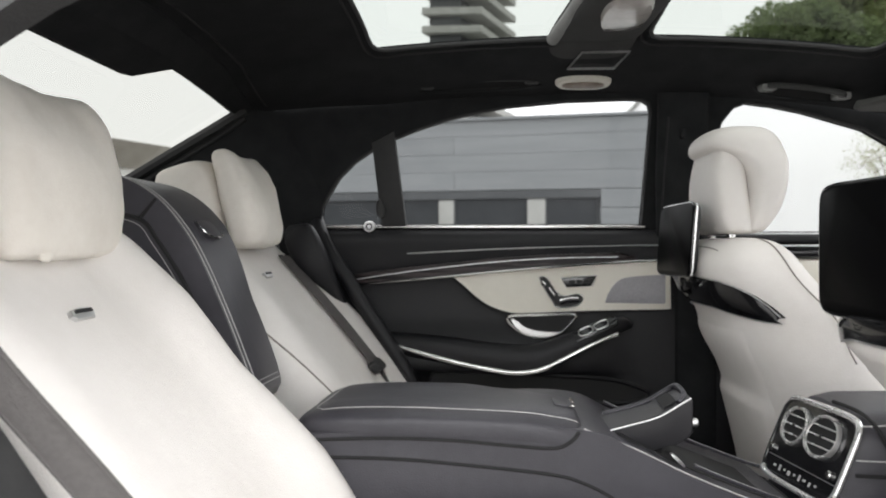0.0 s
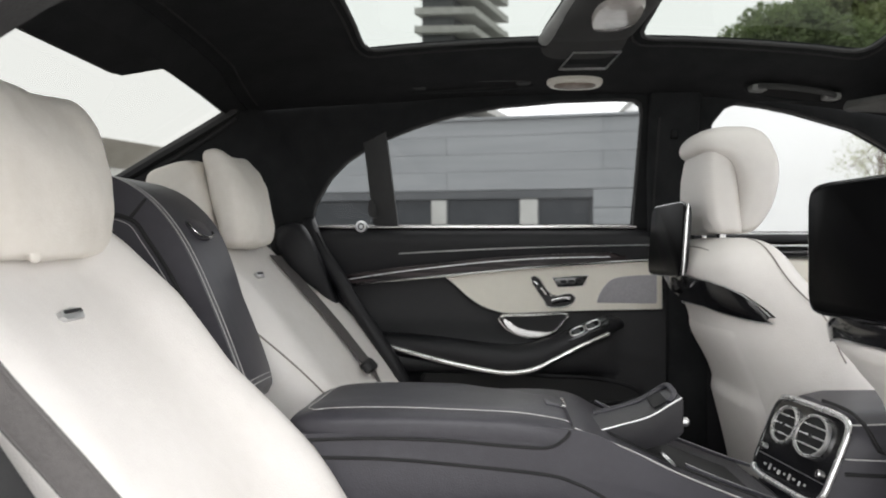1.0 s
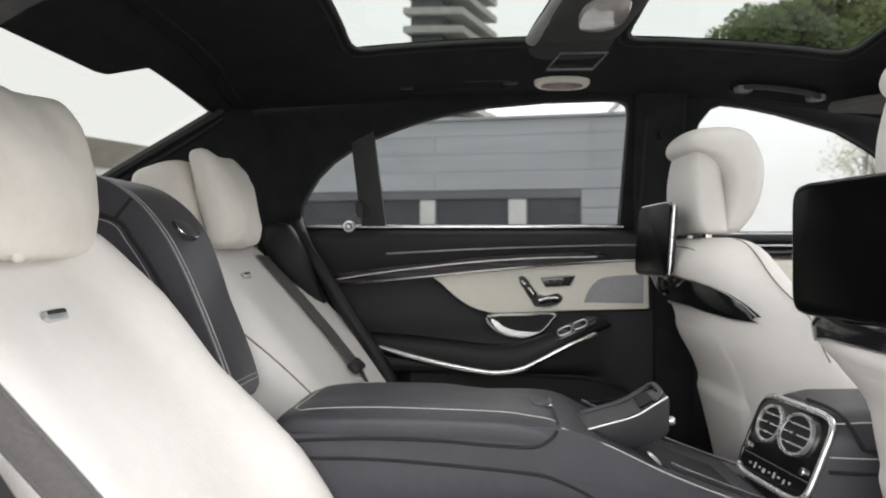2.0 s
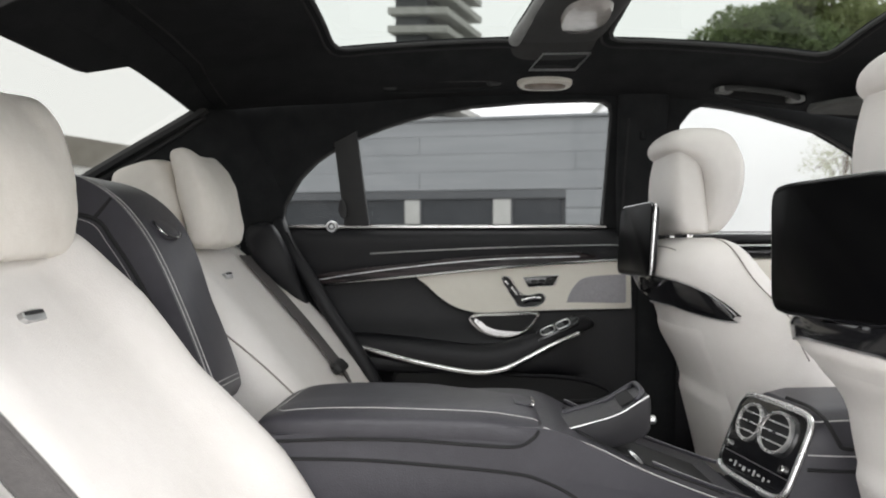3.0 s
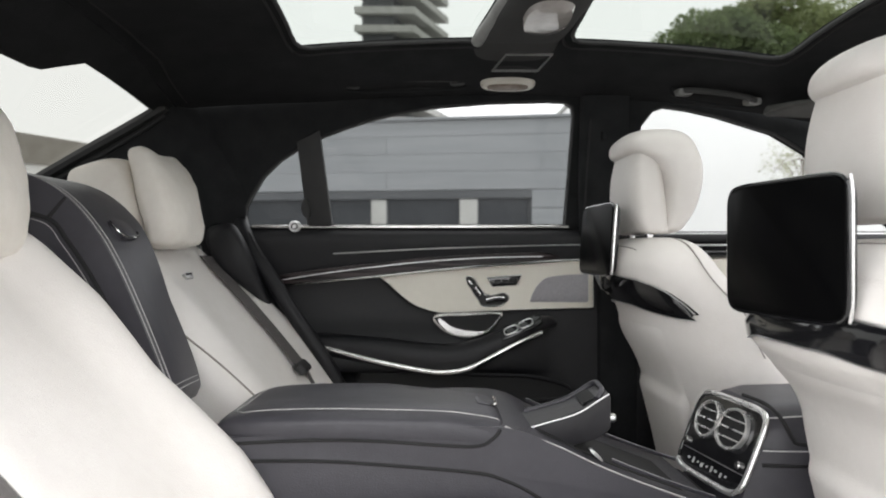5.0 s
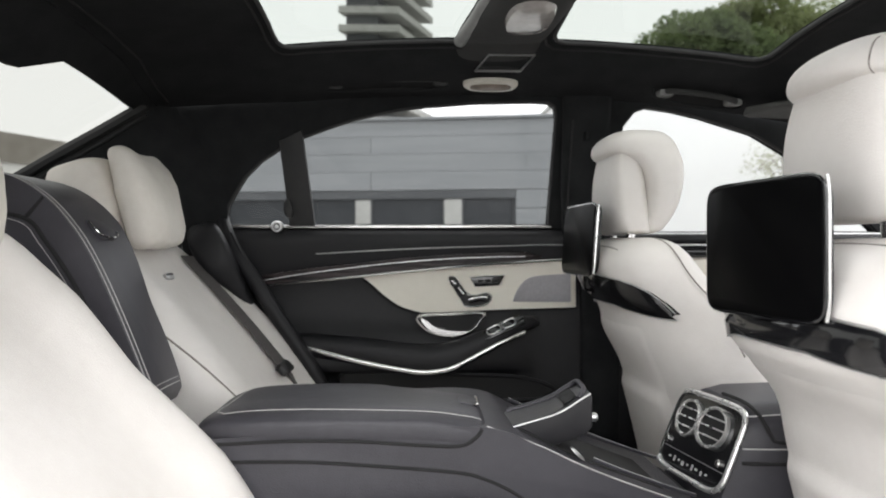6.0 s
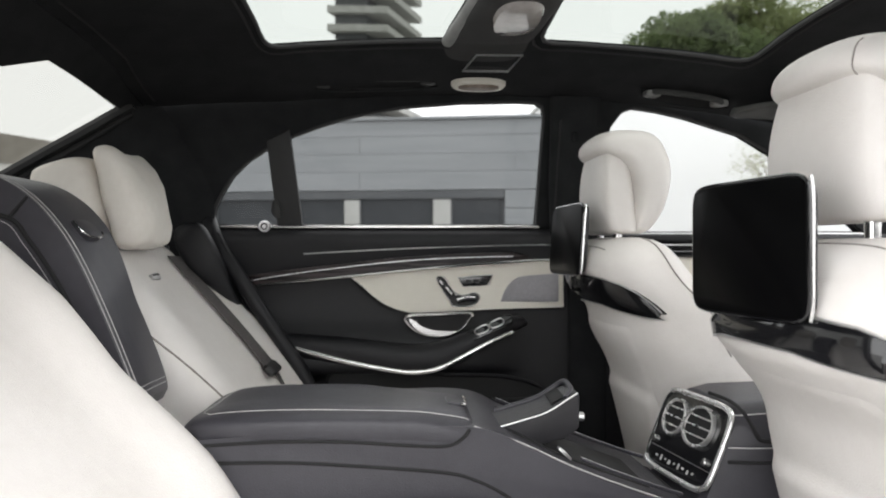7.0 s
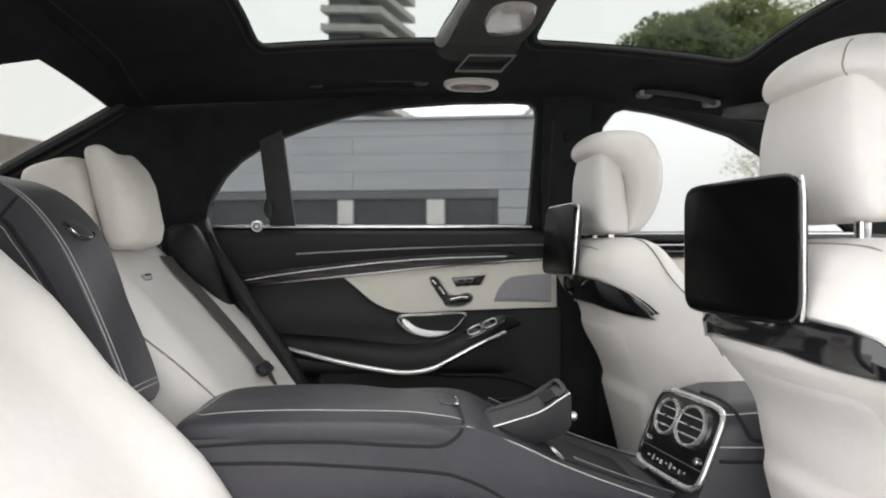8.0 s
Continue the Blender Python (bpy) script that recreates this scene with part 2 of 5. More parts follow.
REAR_WIN = [(-0.500, 0.976), (-0.509, 1.000), (-0.503, 1.030), (-0.485, 1.062), (-0.452, 1.111), (-0.405, 1.155), (-0.349, 1.190), (-0.293, 1.217), (-0.213, 1.246),
            (-0.134, 1.270), (-0.054, 1.287), (0.025, 1.300), (0.185, 1.313), (0.344, 1.317), (0.390, 1.315), (0.408, 1.304), (0.414, 1.280), (0.408, 1.10), (0.403, 0.976)]
FRONT_WIN = [(0.590, 0.955), (0.584, 1.10), (0.586, 1.198), (0.599, 1.254), (0.628, 1.292), (0.663, 1.305), (0.740, 1.295), (0.822, 1.278), (0.981, 1.233),
             (1.077, 1.182), (1.236, 1.071), (1.38, 0.955)]
OUTER = [(-1.30, 0.92), (1.6, 0.93), (1.45, 1.06), (1.2, 1.22), (1.0, 1.30), (0.7, 1.345), (0.3, 1.36), (-0.2, 1.345), (-0.62, 1.30), (-0.8, 1.20), (-1.05, 1.06)]


def mirror(bm):
    """To the near side of the car."""
    bm.transform(Matrix.Translation((0, 2 * MID, 0)) @ Matrix.Diagonal((1, -1, 1, 1)))
    return bm


tagged(mesh_object("wall_far_side", plate(OUTER, [REAR_WIN, FRONT_WIN], side_y, 0.05), SUEDE), "black lined window surround and pillars of the car's far side", "car pillar trim", kind="structure")
NEAR = [(-1.05, 0.30), (-1.05, 1.16), (-0.8, 1.27), (-0.6, 1.31), (-0.2, 1.345), (0.3, 1.36), (0.7, 1.345), (1.0, 1.30), (1.2, 1.22), (1.45, 1.06), (1.6, 0.93), (1.6, 0.30), (0.54, 0.30),
        (0.54, 0.80), (0.535, 1.27), (0.52, 1.305), (0.40, 1.315), (0.1, 1.295), (-0.1, 1.285), (-0.25, 1.245), (-0.38, 1.185), (-0.45, 1.148), (-0.53, 1.09), (-0.57, 0.99),
        (-0.53, 0.83), (-0.490, 0.761), (-0.430, 0.676), (-0.335, 0.56), (-0.2, 0.45), (-0.1, 0.30)]
tagged(mesh_object("wall_near_side", mirror(plate(NEAR, [[(x + 0.05 if x < 0.7 else x, z) for x, z in FRONT_WIN]], side_y, 0.05)), RUBBER),
       "dark roof rail and pillars round the open near door", "car pillar trim", kind="structure")


# roof lining
def roof_z(x, y):
    h = abs(y - MID)
    drop = np.interp(h, [0, 0.2, 0.39, 0.42, 0.45, 0.53, 0.60, 0.64], [0, 0.006, 0.026, 0.042, 0.058, 0.085, 0.101, 0.108])
    return 1.437 - (0.10 if x > 0.22 else 0.085) * (x - 0.22) ** 2 - drop * (1 - 0.25 * max(0, min(1, (-x - 0.3) / 0.4)))


SUN_REAR, SUN_FRONT, SUN_Y = (-0.300, 0.170), (0.350, 0.870), (1.02, 1.80)
xs = sorted({-0.72, -0.65, -0.55, -0.45, -0.38, -0.30, -0.2, -0.1, 0.0, 0.118, 0.17, 0.235, 0.30, 0.35, 0.45, 0.55, 0.65, 0.75, 0.87, 0.95, 1.05, 1.15, 1.25})
ys = sorted({0.775, 0.80, 0.84, 0.88, 0.96, 0.99, 1.02, 1.1, 1.2, 1.3, 1.41, 1.52, 1.62, 1.72, 1.80, 1.83, 1.86, 1.90, 1.94, 1.98, 2.02, 2.045})
bm = bmesh.new()
grid = {(x, y): bm.verts.new((x, y, roof_z(x, y))) for x in xs for y in ys}
for i in range(len(xs) - 1):
    for j in range(len(ys) - 1):
        cx, cy = (xs[i] + xs[i + 1]) / 2, (ys[j] + ys[j + 1]) / 2
        if SUN_Y[0] < cy < SUN_Y[1] and (SUN_REAR[0] < cx < SUN_REAR[1] or SUN_FRONT[0] < cx < SUN_FRONT[1]):
            continue
        bm.faces.new((grid[xs[i], ys[j]], grid[xs[i + 1], ys[j]], grid[xs[i + 1], ys[j + 1]], grid[xs[i], ys[j + 1]]))
got = bmesh.ops.extrude_face_region(bm, geom=bm.faces[:])
for v in got["geom"]:
    if isinstance(v, bmesh.types.BMVert):
        v.co.z += 0.008
tagged(mesh_object("ceiling", bm, SUEDE, 60), "black microfibre roof lining with two sunroof openings", "roof lining", kind="structure")
tagged(mesh_object("trim", tube([(-0.625, y, roof_z(-0.625, y) - 0.0005) for y in np.linspace(0.82, 2.0, 30)], 0.003, 6), SEAM), "dark joint across the rear of the roof lining", "roof lining joint", kind="structure")


def sunroof(name, span, label):
    sr = thing(name, ((span[0] + span[1]) / 2, MID, 1.42), label, "sunroof", kind="structure")
    n = 9
    bm = bmesh.new()
    x0, x1 = span[0] - 0.03, span[1] + 0.03
    rows = [[bm.verts.new((x0 + (x1 - x0) * i / n, SUN_Y[0] - 0.03 + (SUN_Y[1] - SUN_Y[0] + 0.06) * j / n,
                           roof_z(x0 + (x1 - x0) * i / n, MID + (j / n - 0.5) * 0.78) + 0.012)) for j in range(n + 1)] for i in range(n + 1)]
    for i in range(n):
        for j in range(n):
            bm.faces.new((rows[i][j], rows[i + 1][j], rows[i + 1][j + 1], rows[i][j + 1]))
    pane = part("pane", bm, ROOF_GLASS, sr, "green tinted glass roof panel")
    pane.visible_shadow = False
    # rubber rim that follows the opening
    loop = []
    for a, b in (((span[0], SUN_Y[0]), (span[1], SUN_Y[0])), ((span[1], SUN_Y[0]), (span[1], SUN_Y[1])),
                 ((span[1], SUN_Y[1]), (span[0], SUN_Y[1])), ((span[0], SUN_Y[1]), (span[0], SUN_Y[0]))):
        for i in range(8):
            t = 0.05 + 0.9 * i / 7
            x, y = a[0] + (b[0] - a[0]) * t, a[1] + (b[1] - a[1]) * t
            loop.append((x, y, roof_z(x, y) - 0.001))
    cx, cy = (span[0] + span[1]) / 2, (SUN_Y[0] + SUN_Y[1]) / 2
    groove = [(x + math.copysign(0.020, x - cx), y + math.copysign(0.020, y - cy)) for x, y, z in loop]
    part("groove", tube(spline([(x, y, roof_z(x, y) - 0.0005) for x, y in groove], 2, True), 0.0032, 6, True, up=(0, 0, 1)), SEAM, sr, "dark groove in the lining")
    part("rim", tube(spline(loop, 2, True), 0.005, 8, True, up=(0, 0, 1)), RUBBER, sr, "black rubber rim")


sunroof("window_roof_rear", SUN_REAR, "rear sunroof pane of green tinted glass in a black rim")
sunroof("window_roof_front", SUN_FRONT, "front sunroof pane of green tinted glass in a black rim")

# crossbeam between the two roof panes
beam = thing("roof_crossbeam", (0.235, MID, 1.40), "black lined roof crossbeam carrying an overhead lamp", "roof beam", kind="structure")
rings = []
beam_rows = table([(0.98, 0.20, 0.36, 0.012), (1.10, 0.195, 0.36, 0.022), (1.41, 0.178, 0.355, 0.030), (1.56, 0.162, 0.350, 0.028), (1.66, 0.147, 0.343, 0.024), (1.74, 0.130, 0.336, 0.016),
                   (1.80, 0.118, 0.328, 0.004), (1.86, 0.113, 0.322, -0.005), (1.90, 0.113, 0.320, -0.0115)], 5)
for y, xa, xb, drop in beam_rows:
    rings.append(ring(((xa + xb) / 2, y, roof_z(0.235, y) + 0.006), X, Z, (xb - xa) / 2, drop + 0.012, 3.2, 28))
part("cover", loft(rings), BEAM_CLOTH, beam)
# pale tube paints the sky light on the opening's side wall
part("skylit_edge", tube([(xa + 0.010, y, roof_z(0.122, y) - 0.002) for y, xa, xb, drop in beam_rows if y < 1.81], 0.015, 12), EDGE_GREY, beam, "skylit side of the sunroof opening, put in as pale grey")
bm = loft([ring((0.262, 1.585, 1.403 + dz), X, Y, 0.052 * s, 0.115 * s, 2.6, 32) for dz, s in ((0.012, 1.0), (-0.002, 1.0), (-0.012, 0.9), (-0.017, 0.6))])
part("overhead_lamp", bm, LAMP_LENS, beam, "oval frosted overhead lamp lens")
vz = lambda y: roof_z(0.235, y) - 0.004
frame_pts = [(0.173, 1.900), (0.2877, 1.900), (0.315, 1.838), (0.2016, 1.838)]
bm = tube([(x, y, vz(y)) for x, y in frame_pts], 0.0035, 6, True, up=(0, 0, 1))
part("vent_frame", bm, SILVER, beam, "thin aluminium frame")
bm = bmesh.new()
bm.faces.new([bm.verts.new((x, y, vz(y) + 0.003)) for x, y in frame_pts])
got = bmesh.ops.extrude_face_region(bm, geom=bm.faces[:])
for v in got["geom"]:
    if isinstance(v, bmesh.types.BMVert):
        v.co.z += 0.02
part("vent_mesh", bm, RUBBER, beam, "black mesh insert")

lamp = thing("dome_lamp", (0.236, 1.935, 1.33), "oval cream dome lamp set in the roof lining", "lamp")
dn = Vector((0, -0.30, -0.95)).normalized()
du = X.cross(dn).normalized()
c0 = Vector((0.219, 1.965, roof_z(0.219, 1.965)))
part("bezel", loft([ring(c0 + dn * d, X, du, 0.072 * s, 0.030 * s, 2.5, 32) for d, s in ((-0.006, 1), (0.006, 1), (0.012, 0.93), (0.012, 0.78))], caps=True), material("cream lamp plastic", (0.66, 0.63, 0.57), 0.35, second=(0.58, 0.55, 0.49), scale=20), lamp, "cream plastic bezel")
part("lens", loft([ring(c0 + dn * d + du * 0.004, X, du, 0.054 * s, 0.017 * s, 2.5, 28) for d, s in ((0.008, 1), (0.0135, 1), (0.015, 0.8))]), material("smoked lamp lens", (0.14, 0.11, 0.085), 0.2, second=(0.26, 0.21, 0.18), scale=30), lamp, "smoked lens")


def grab_handle(x0, x1, z0, z1, y, end_mat, grip_mat, label):
    h = thing("grab_handle", ((x0 + x1) / 2, y, (z0 + z1) / 2), label, "grab handle", "roof grab handles")
    a, b = Vector((x0, y, z0)), Vector((x1, y, z1))
    d = b - a
    pts = [a + Vector((0, 0.03, 0.0)), a + d * 0.04 + Vector((0, -0.006, 0.002)), a + d * 0.15 + Vector((0, -0.016, 0.005)), a + d * 0.5 + Vector((0, -0.022, 0.006)),
           a + d * 0.85 + Vector((0, -0.018, 0.004)), a + d * 0.96 + Vector((0, -0.008, 0.0)), b + Vector((0, 0.03, -0.004))]
    part("grip", tube(spline(pts, 6), 0.0075, 10, flat=0.8), grip_mat, h)
    for p in (a + d * 0.06, b - d * 0.06):
        part("bracket", loft([ring(p + Vector((s * 0.0, -0.006 * q, 0.0)) + Y * (0.012 - 0.02 * q), X, Z, 0.022 * k, 0.010 * k, 3, 20) for s, q, k in ((0, 0, 1), (0, 0.7, 1), (0, 1, 0.8))]), end_mat, h, "end bracket")
    part("recess", loft([ring((a + b) / 2 + Vector((0, q, 0.006)), d.normalized(), Z, d.length * 0.56, 0.022, 3, 32) for q in (0.012, 0.030)]), SEAM, h, "shallow dark recess")
    part("recess_lip", tube(ring((a + b) / 2 + Vector((0, 0.010, 0.006)), d.normalized(), Z, d.length * 0.57, 0.024, 3, 40), 0.0035, 8, True), SUEDE, h, "soft lip round the recess")


grab_handle(-0.205, 0.105, 1.338, 1.350, 1.975, RUBBER, RUBBER, "black folded roof grab handle over the rear door")
grab_handle(0.662, 0.868, 1.318, 1.292, 1.940, EDGE_GREY, BEAM_CLOTH, "black roof grab handle with metal end brackets")

visor = thing("sun_visor", (1.02, 1.86, 1.30), "dark grey folded sun visor under the roof lining", "sun visor")
part("flap", loft([ring((x + 0.012, 1.86, z), Y, Z, a, 0.009, 3, 24) for x, z, a in ((0.845, 1.258, 0.012), (0.856, 1.258, 0.045), (0.885, 1.260, 0.085), (0.93, 1.263, 0.105), (1.05, 1.258, 0.11), (1.08, 1.250, 0.10), (1.09, 1.248, 0.05))]),
     material("dark grey visor cloth", (0.05, 0.05, 0.048), 0.9, second=(0.07, 0.07, 0.068), scale=30, bump=0.3, bump_scale=500), visor)

# rear window with its frame, brake lamp housing and shelf
rw = thing("window_rear", (-0.95, MID, 1.15), "sloping tinted rear window in a black frame", "rear window", kind="structure")
bm = bmesh.new()
tl, tr, br, bl = [bm.verts.new(p) for p in ((-0.705, MID - 0.68, 1.310), (-0.705, MID + 0.68, 1.310), (-1.36, MID + 0.74, 0.95), (-1.36, MID - 0.74, 0.95))]
bm.faces.new((tl, tr, br, bl))
pane = part("pane", bm, REAR_GLASS, rw, "sloping tinted glass")
pane.visible_shadow = False
for s in (-1, 1):
    pts = [(-0.685, MID + s * 0.605, 1.292), (-0.80, MID + s * 0.620, 1.230), (-0.98, MID + s * 0.642, 1.135), (-1.32, MID + s * 0.685, 0.95)]
    part("side_frame", tube(spline(pts, 6), 0.016, 8, flat=1.0), RUBBER, rw, "black frame edge")
    inner = [(-0.69, MID + s * 0.612, 1.268), (-0.80, MID + s * 0.628, 1.203), (-0.98, MID + s * 0.650, 1.106), (-1.32, MID + s * 0.692, 0.92)]
    part("side_seal", tube(spline(inner, 6), 0.008, 8), SEAM, rw)
bm = bmesh.new()
rows = []
for y in np.linspace(MID - 0.68, MID + 0.68, 25):
    h = abs(y - MID)
    zb = 1.305 - 0.075 * (h / 0.57) ** 2 * 0.35
    rows.append([bm.verts.new((x, y, z)) for x, z in ((-0.66, roof_z(-0.66, y) + 0.01), (-0.66, roof_z(-0.66, y) - 0.006), (-0.700, zb + 0.010), (-0.715, zb), (-0.76, zb + 0.03))])
for a, b in zip(rows, rows[1:]):
    for i in range(4):
        bm.faces.new((a[i], a[i + 1], b[i + 1], b[i]))
part("top_frame", bm, SUEDE, rw, "black lined header")
bm = prism([(-0.70, 1.310), (-0.765, 1.269), (-0.79, 1.275), (-0.80, 1.308)], MID - 0.55, MID + 0.112, 0.006)
for v in bm.verts:
    if v.co.y > MID and v.co.z > 1.285:
        v.co.y += 0.10
part("brake_lamp_housing", bm, SUEDE, rw, "black high-level brake lamp housing")

slab("rear_shelf", -1.42, -0.84, 0.74, 2.10, 0.93, 0.965, SUEDE, "black lined shelf behind the rear seats", "parcel shelf", r=0.01)
bm = bmesh.new()
for s in (-1, 1):
    q = [(-0.50, MID + s * 0.715, 0.95), (-0.50, MID + s * 0.70, 1.06), (-0.60, MID + s * 0.665, 1.29), (-0.675, MID + s * 0.600, 1.300), (-0.98, MID + s * 0.640, 1.125), (-1.36, MID + s * 0.685, 0.93), (-1.36, MID + s * 0.73, 0.90)]
    bm.faces.new([bm.verts.new(p) for p in q])
tagged(mesh_object("wall_rear_pillars", bm, SUEDE), "black lined rear pillars beside the rear window", "car pillar trim", kind="structure")

# floor, rear and front closings
slab("floor", -1.2, 1.7, 0.66, 2.16, 0.22, 0.27, CARPET, "black carpeted car floor", "car floor")
slab("wall_rear_bulkhead", -1.30, -1.24, 0.70, 2.12, 0.27, 0.93, CARPET, "black bulkhead behind the rear seats", "bulkhead")
slab("wall_dashboard", 1.45, 1.75, 0.70, 2.12, 0.27, 0.96, DOOR_LEATHER, "black dashboard across the front", "dashboard", r=0.05)
# this door stays out of view and only keeps side light out
slab("wall_unseen_front_door", 0.62, 1.5, 0.62, 0.68, 0.30, 0.95, DOOR_LEATHER, "unseen near front door panel, put in to block light", "car door", r=0.01)
bm = plate([(-1.4, 0.93), (1.6, 0.93), (1.6, 0.25), (-1.4, 0.25)], [], lambda x, z: 2.20, 0.06)
tagged(mesh_object("wall_far_body", bm, PAINT), "dark painted body side", "car body", kind="structure")

# glass of the far doors
for name, outline, label in (("window_far_rear", REAR_WIN, "clear glass of the far rear door and quarter light"), ("window_far_front", FRONT_WIN, "clear glass of the far front door")):
    w = thing(name, (sum(p[0] for p in outline) / len(outline), 2.12, 0.97), label, "car window", kind="structure")
    bm = bmesh.new()
    bm.faces.new([bm.verts.new((x, side_y(x, z) + 0.028, z)) for x, z in outline])
    pane = part("pane", bm, SIDE_GLASS, w)
    pane.visible_shadow = False
    part("seal", tube([(x, side_y(x, z) + 0.012, z) for x, z in outline], 0.006, 6, True), RUBBER, w, "black rubber seal")
    if name == "window_far_rear":
        post = [(-0.350, 1.205), (-0.286, 1.235), (-0.259, 0.968), (-0.330, 0.968)]
        bm = prism(post, -0.006, 0.014, 0.004)
        for v in bm.verts:
            v.co.y += side_y(v.co.x, v.co.z)
        part("post", bm, RUBBER, w, "black post before the quarter light")
        part("post_clip", prism(flat([(-0.335, 1.00), (-0.343, 1.015), (-0.341, 1.04), (-0.331, 1.05), (-0.32, 1.03), (-0.32, 1.00)], 3), 2.105, 2.125, 0.003), RUBBER, w)
        b = loft([ring((-0.362, 2.122 - q, 0.973), X, Z, 0.0165 * s, 0.0165 * s, 2, 24) for q, s in ((0, 1), (0.012, 1), (0.016, 0.85))])
        part("round_badge", b, SILVER, w, "small round silver badge")
        part("badge_ring", tube([(-0.362 + 0.008 * math.cos(a), 2.105, 0.973 + 0.008 * math.sin(a)) for a in np.linspace(0, 2 * math.pi, 17)[:-1]], 0.0022, 6, True), RUBBER, w)
        part("waist_strip", box(-0.50, 0.41, 2.118, 2.135, 0.968, 0.977, 0.003), CHROME, w, "bright strip along the sill")
    else:
        part("waist_strip", box(0.585, 1.40, 2.118, 2.135, 0.945, 0.956, 0.003), SILVER, w, "grey strip along the sill")
bpil = thing("b_pillar", (0.49, 2.08, 0.97), "black middle pillar trim between the far doors", "car pillar trim", kind="structure")
bm = loft([ring((x, y, z), X, Y, a, 0.018, 4, 24) for x, y, z, a in ((0.545, 2.115, 0.30, 0.055), (0.545, 2.115, 0.88, 0.055), (0.500, 2.112, 0.945, 0.062), (0.495, 2.085, 1.10, 0.066), (0.493, 2.050, 1.26, 0.066), (0.492, 2.035, 1.325, 0.068))])
part("cover", bm, SUEDE, bpil)
part("belt_guide", box(0.484, 0.500, 2.030, 2.05, 1.205, 1.23, 0.004), SUEDE, bpil, "belt height adjuster")
part("seam", tube([(0.445, 2.095, 0.95), (0.448, 2.070, 1.10), (0.452, 2.03, 1.26)], 0.003, 6), SEAM, bpil)


# ---------------------------------------------------------------- far rear door
door = thing("door_1", (0.0, 2.12, 0.30), "closed rear car door in black leather with a cream insert and dark wood", "car door", kind="structure")
bm = bmesh.new()
cols = np.linspace(-0.62, 0.575, 41)
prof = table([(0.965, 2.122), (0.945, 2.103), (0.90, 2.110), (0.86, 2.118), (0.80, 2.128), (0.72, 2.122), (0.66, 2.095), (0.60, 2.078), (0.57, 2.085), (0.555, 2.112), (0.50, 2.120), (0.35, 2.110), (0.28, 2.10)], 3)
vs = []
for x in cols:                           # the swelling behind the armrest dies out towards the front
    k = max(0.0, min(1.0, (x - 0.16) / 0.20))
    vs.append([bm.verts.new((x, y + (2.120 - y) * k * (z < 0.72), z)) for z, y in prof])
for a, b in zip(vs, vs[1:]):
    for i in range(len(prof) - 1):
        bm.faces.new((a[i], a[i + 1], b[i + 1], b[i]))
part("panel", bm, DOOR_LEATHER, door, "black leather door panel")
part("waist_line", tube(spline([(-0.253, 2.098, 0.897), (0.025, 2.096, 0.911), (0.344, 2.094, 0.920), (0.47, 2.094, 0.921)], 8), 0.0022, 6), SILVER, door, "thin bright line")
top = [(-0.43, 0.833), (-0.290, 0.854), (-0.133, 0.871), (0.025, 0.888), (0.183, 0.897), (0.325, 0.902)]
low = [(0.40, 0.882), (0.341, 0.879), (0.183, 0.868), (0.025, 0.854), (-0.133, 0.838), (-0.290, 0.824), (-0.42, 0.811)]
outline = flat(top, 5, False) + [(0.350, 0.898), (0.372, 0.886)] + flat(low, 5, False)
part("wood_strip", prism(outline, 2.088, 2.125, 0.007, 3), WOOD, door, "glossy dark wood strip")
part("wood_edge", tube(spline([(x, 2.090, z - 0.004) for x, z in [(0.476, 0.884)] + low], 5), 0.0032, 6), CHROME, door, "chrome edge under the wood")
part("wood_crease", tube(spline([(-0.42, 2.0885, 0.82), (-0.29, 2.0885, 0.841), (-0.133, 2.0885, 0.861), (0.025, 2.0885, 0.877), (0.183, 2.0885, 0.886), (0.33, 2.0885, 0.889)], 5), 0.0014, 5), SILVER, door)
white = flat([(-0.126, 0.834), (0.025, 0.851), (0.185, 0.866), (0.344, 0.876)], 4, False) + [(0.476, 0.879), (0.478, 0.746)] + \
    flat([(0.470, 0.745), (0.264, 0.740), (0.073, 0.732), (0.025, 0.736), (-0.022, 0.752), (-0.062, 0.779), (-0.094, 0.808), (-0.122, 0.830)], 5, False)
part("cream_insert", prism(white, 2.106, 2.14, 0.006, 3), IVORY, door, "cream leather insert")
part("insert_edge", tube(spline([(0.474, 2.110, 0.743), (0.264, 2.108, 0.737), (0.073, 2.107, 0.729), (0.022, 2.107, 0.733), (-0.026, 2.107, 0.749), (-0.066, 2.107, 0.777), (-0.098, 2.107, 0.806), (-0.13, 2.107, 0.832)], 5), 0.003, 6), SEAM, door)
grille = flat([(0.297, 0.762), (0.303, 0.782), (0.319, 0.809), (0.347, 0.830), (0.40, 0.837)], 5, False) + [(0.457, 0.840), (0.461, 0.836), (0.461, 0.764), (0.457, 0.760)]
part("speaker_grille", prism(grille, 2.1025, 2.12, 0.003), MESH_GREY, door, "grey perforated speaker grille")


def ribbon_control(name, pts, r, mat, label, y=2.098, flatness=0.7):
    part(name, tube(spline([(x, y, z) for x, z in pts], 6), r, 10, flat=flatness), mat, door, label)


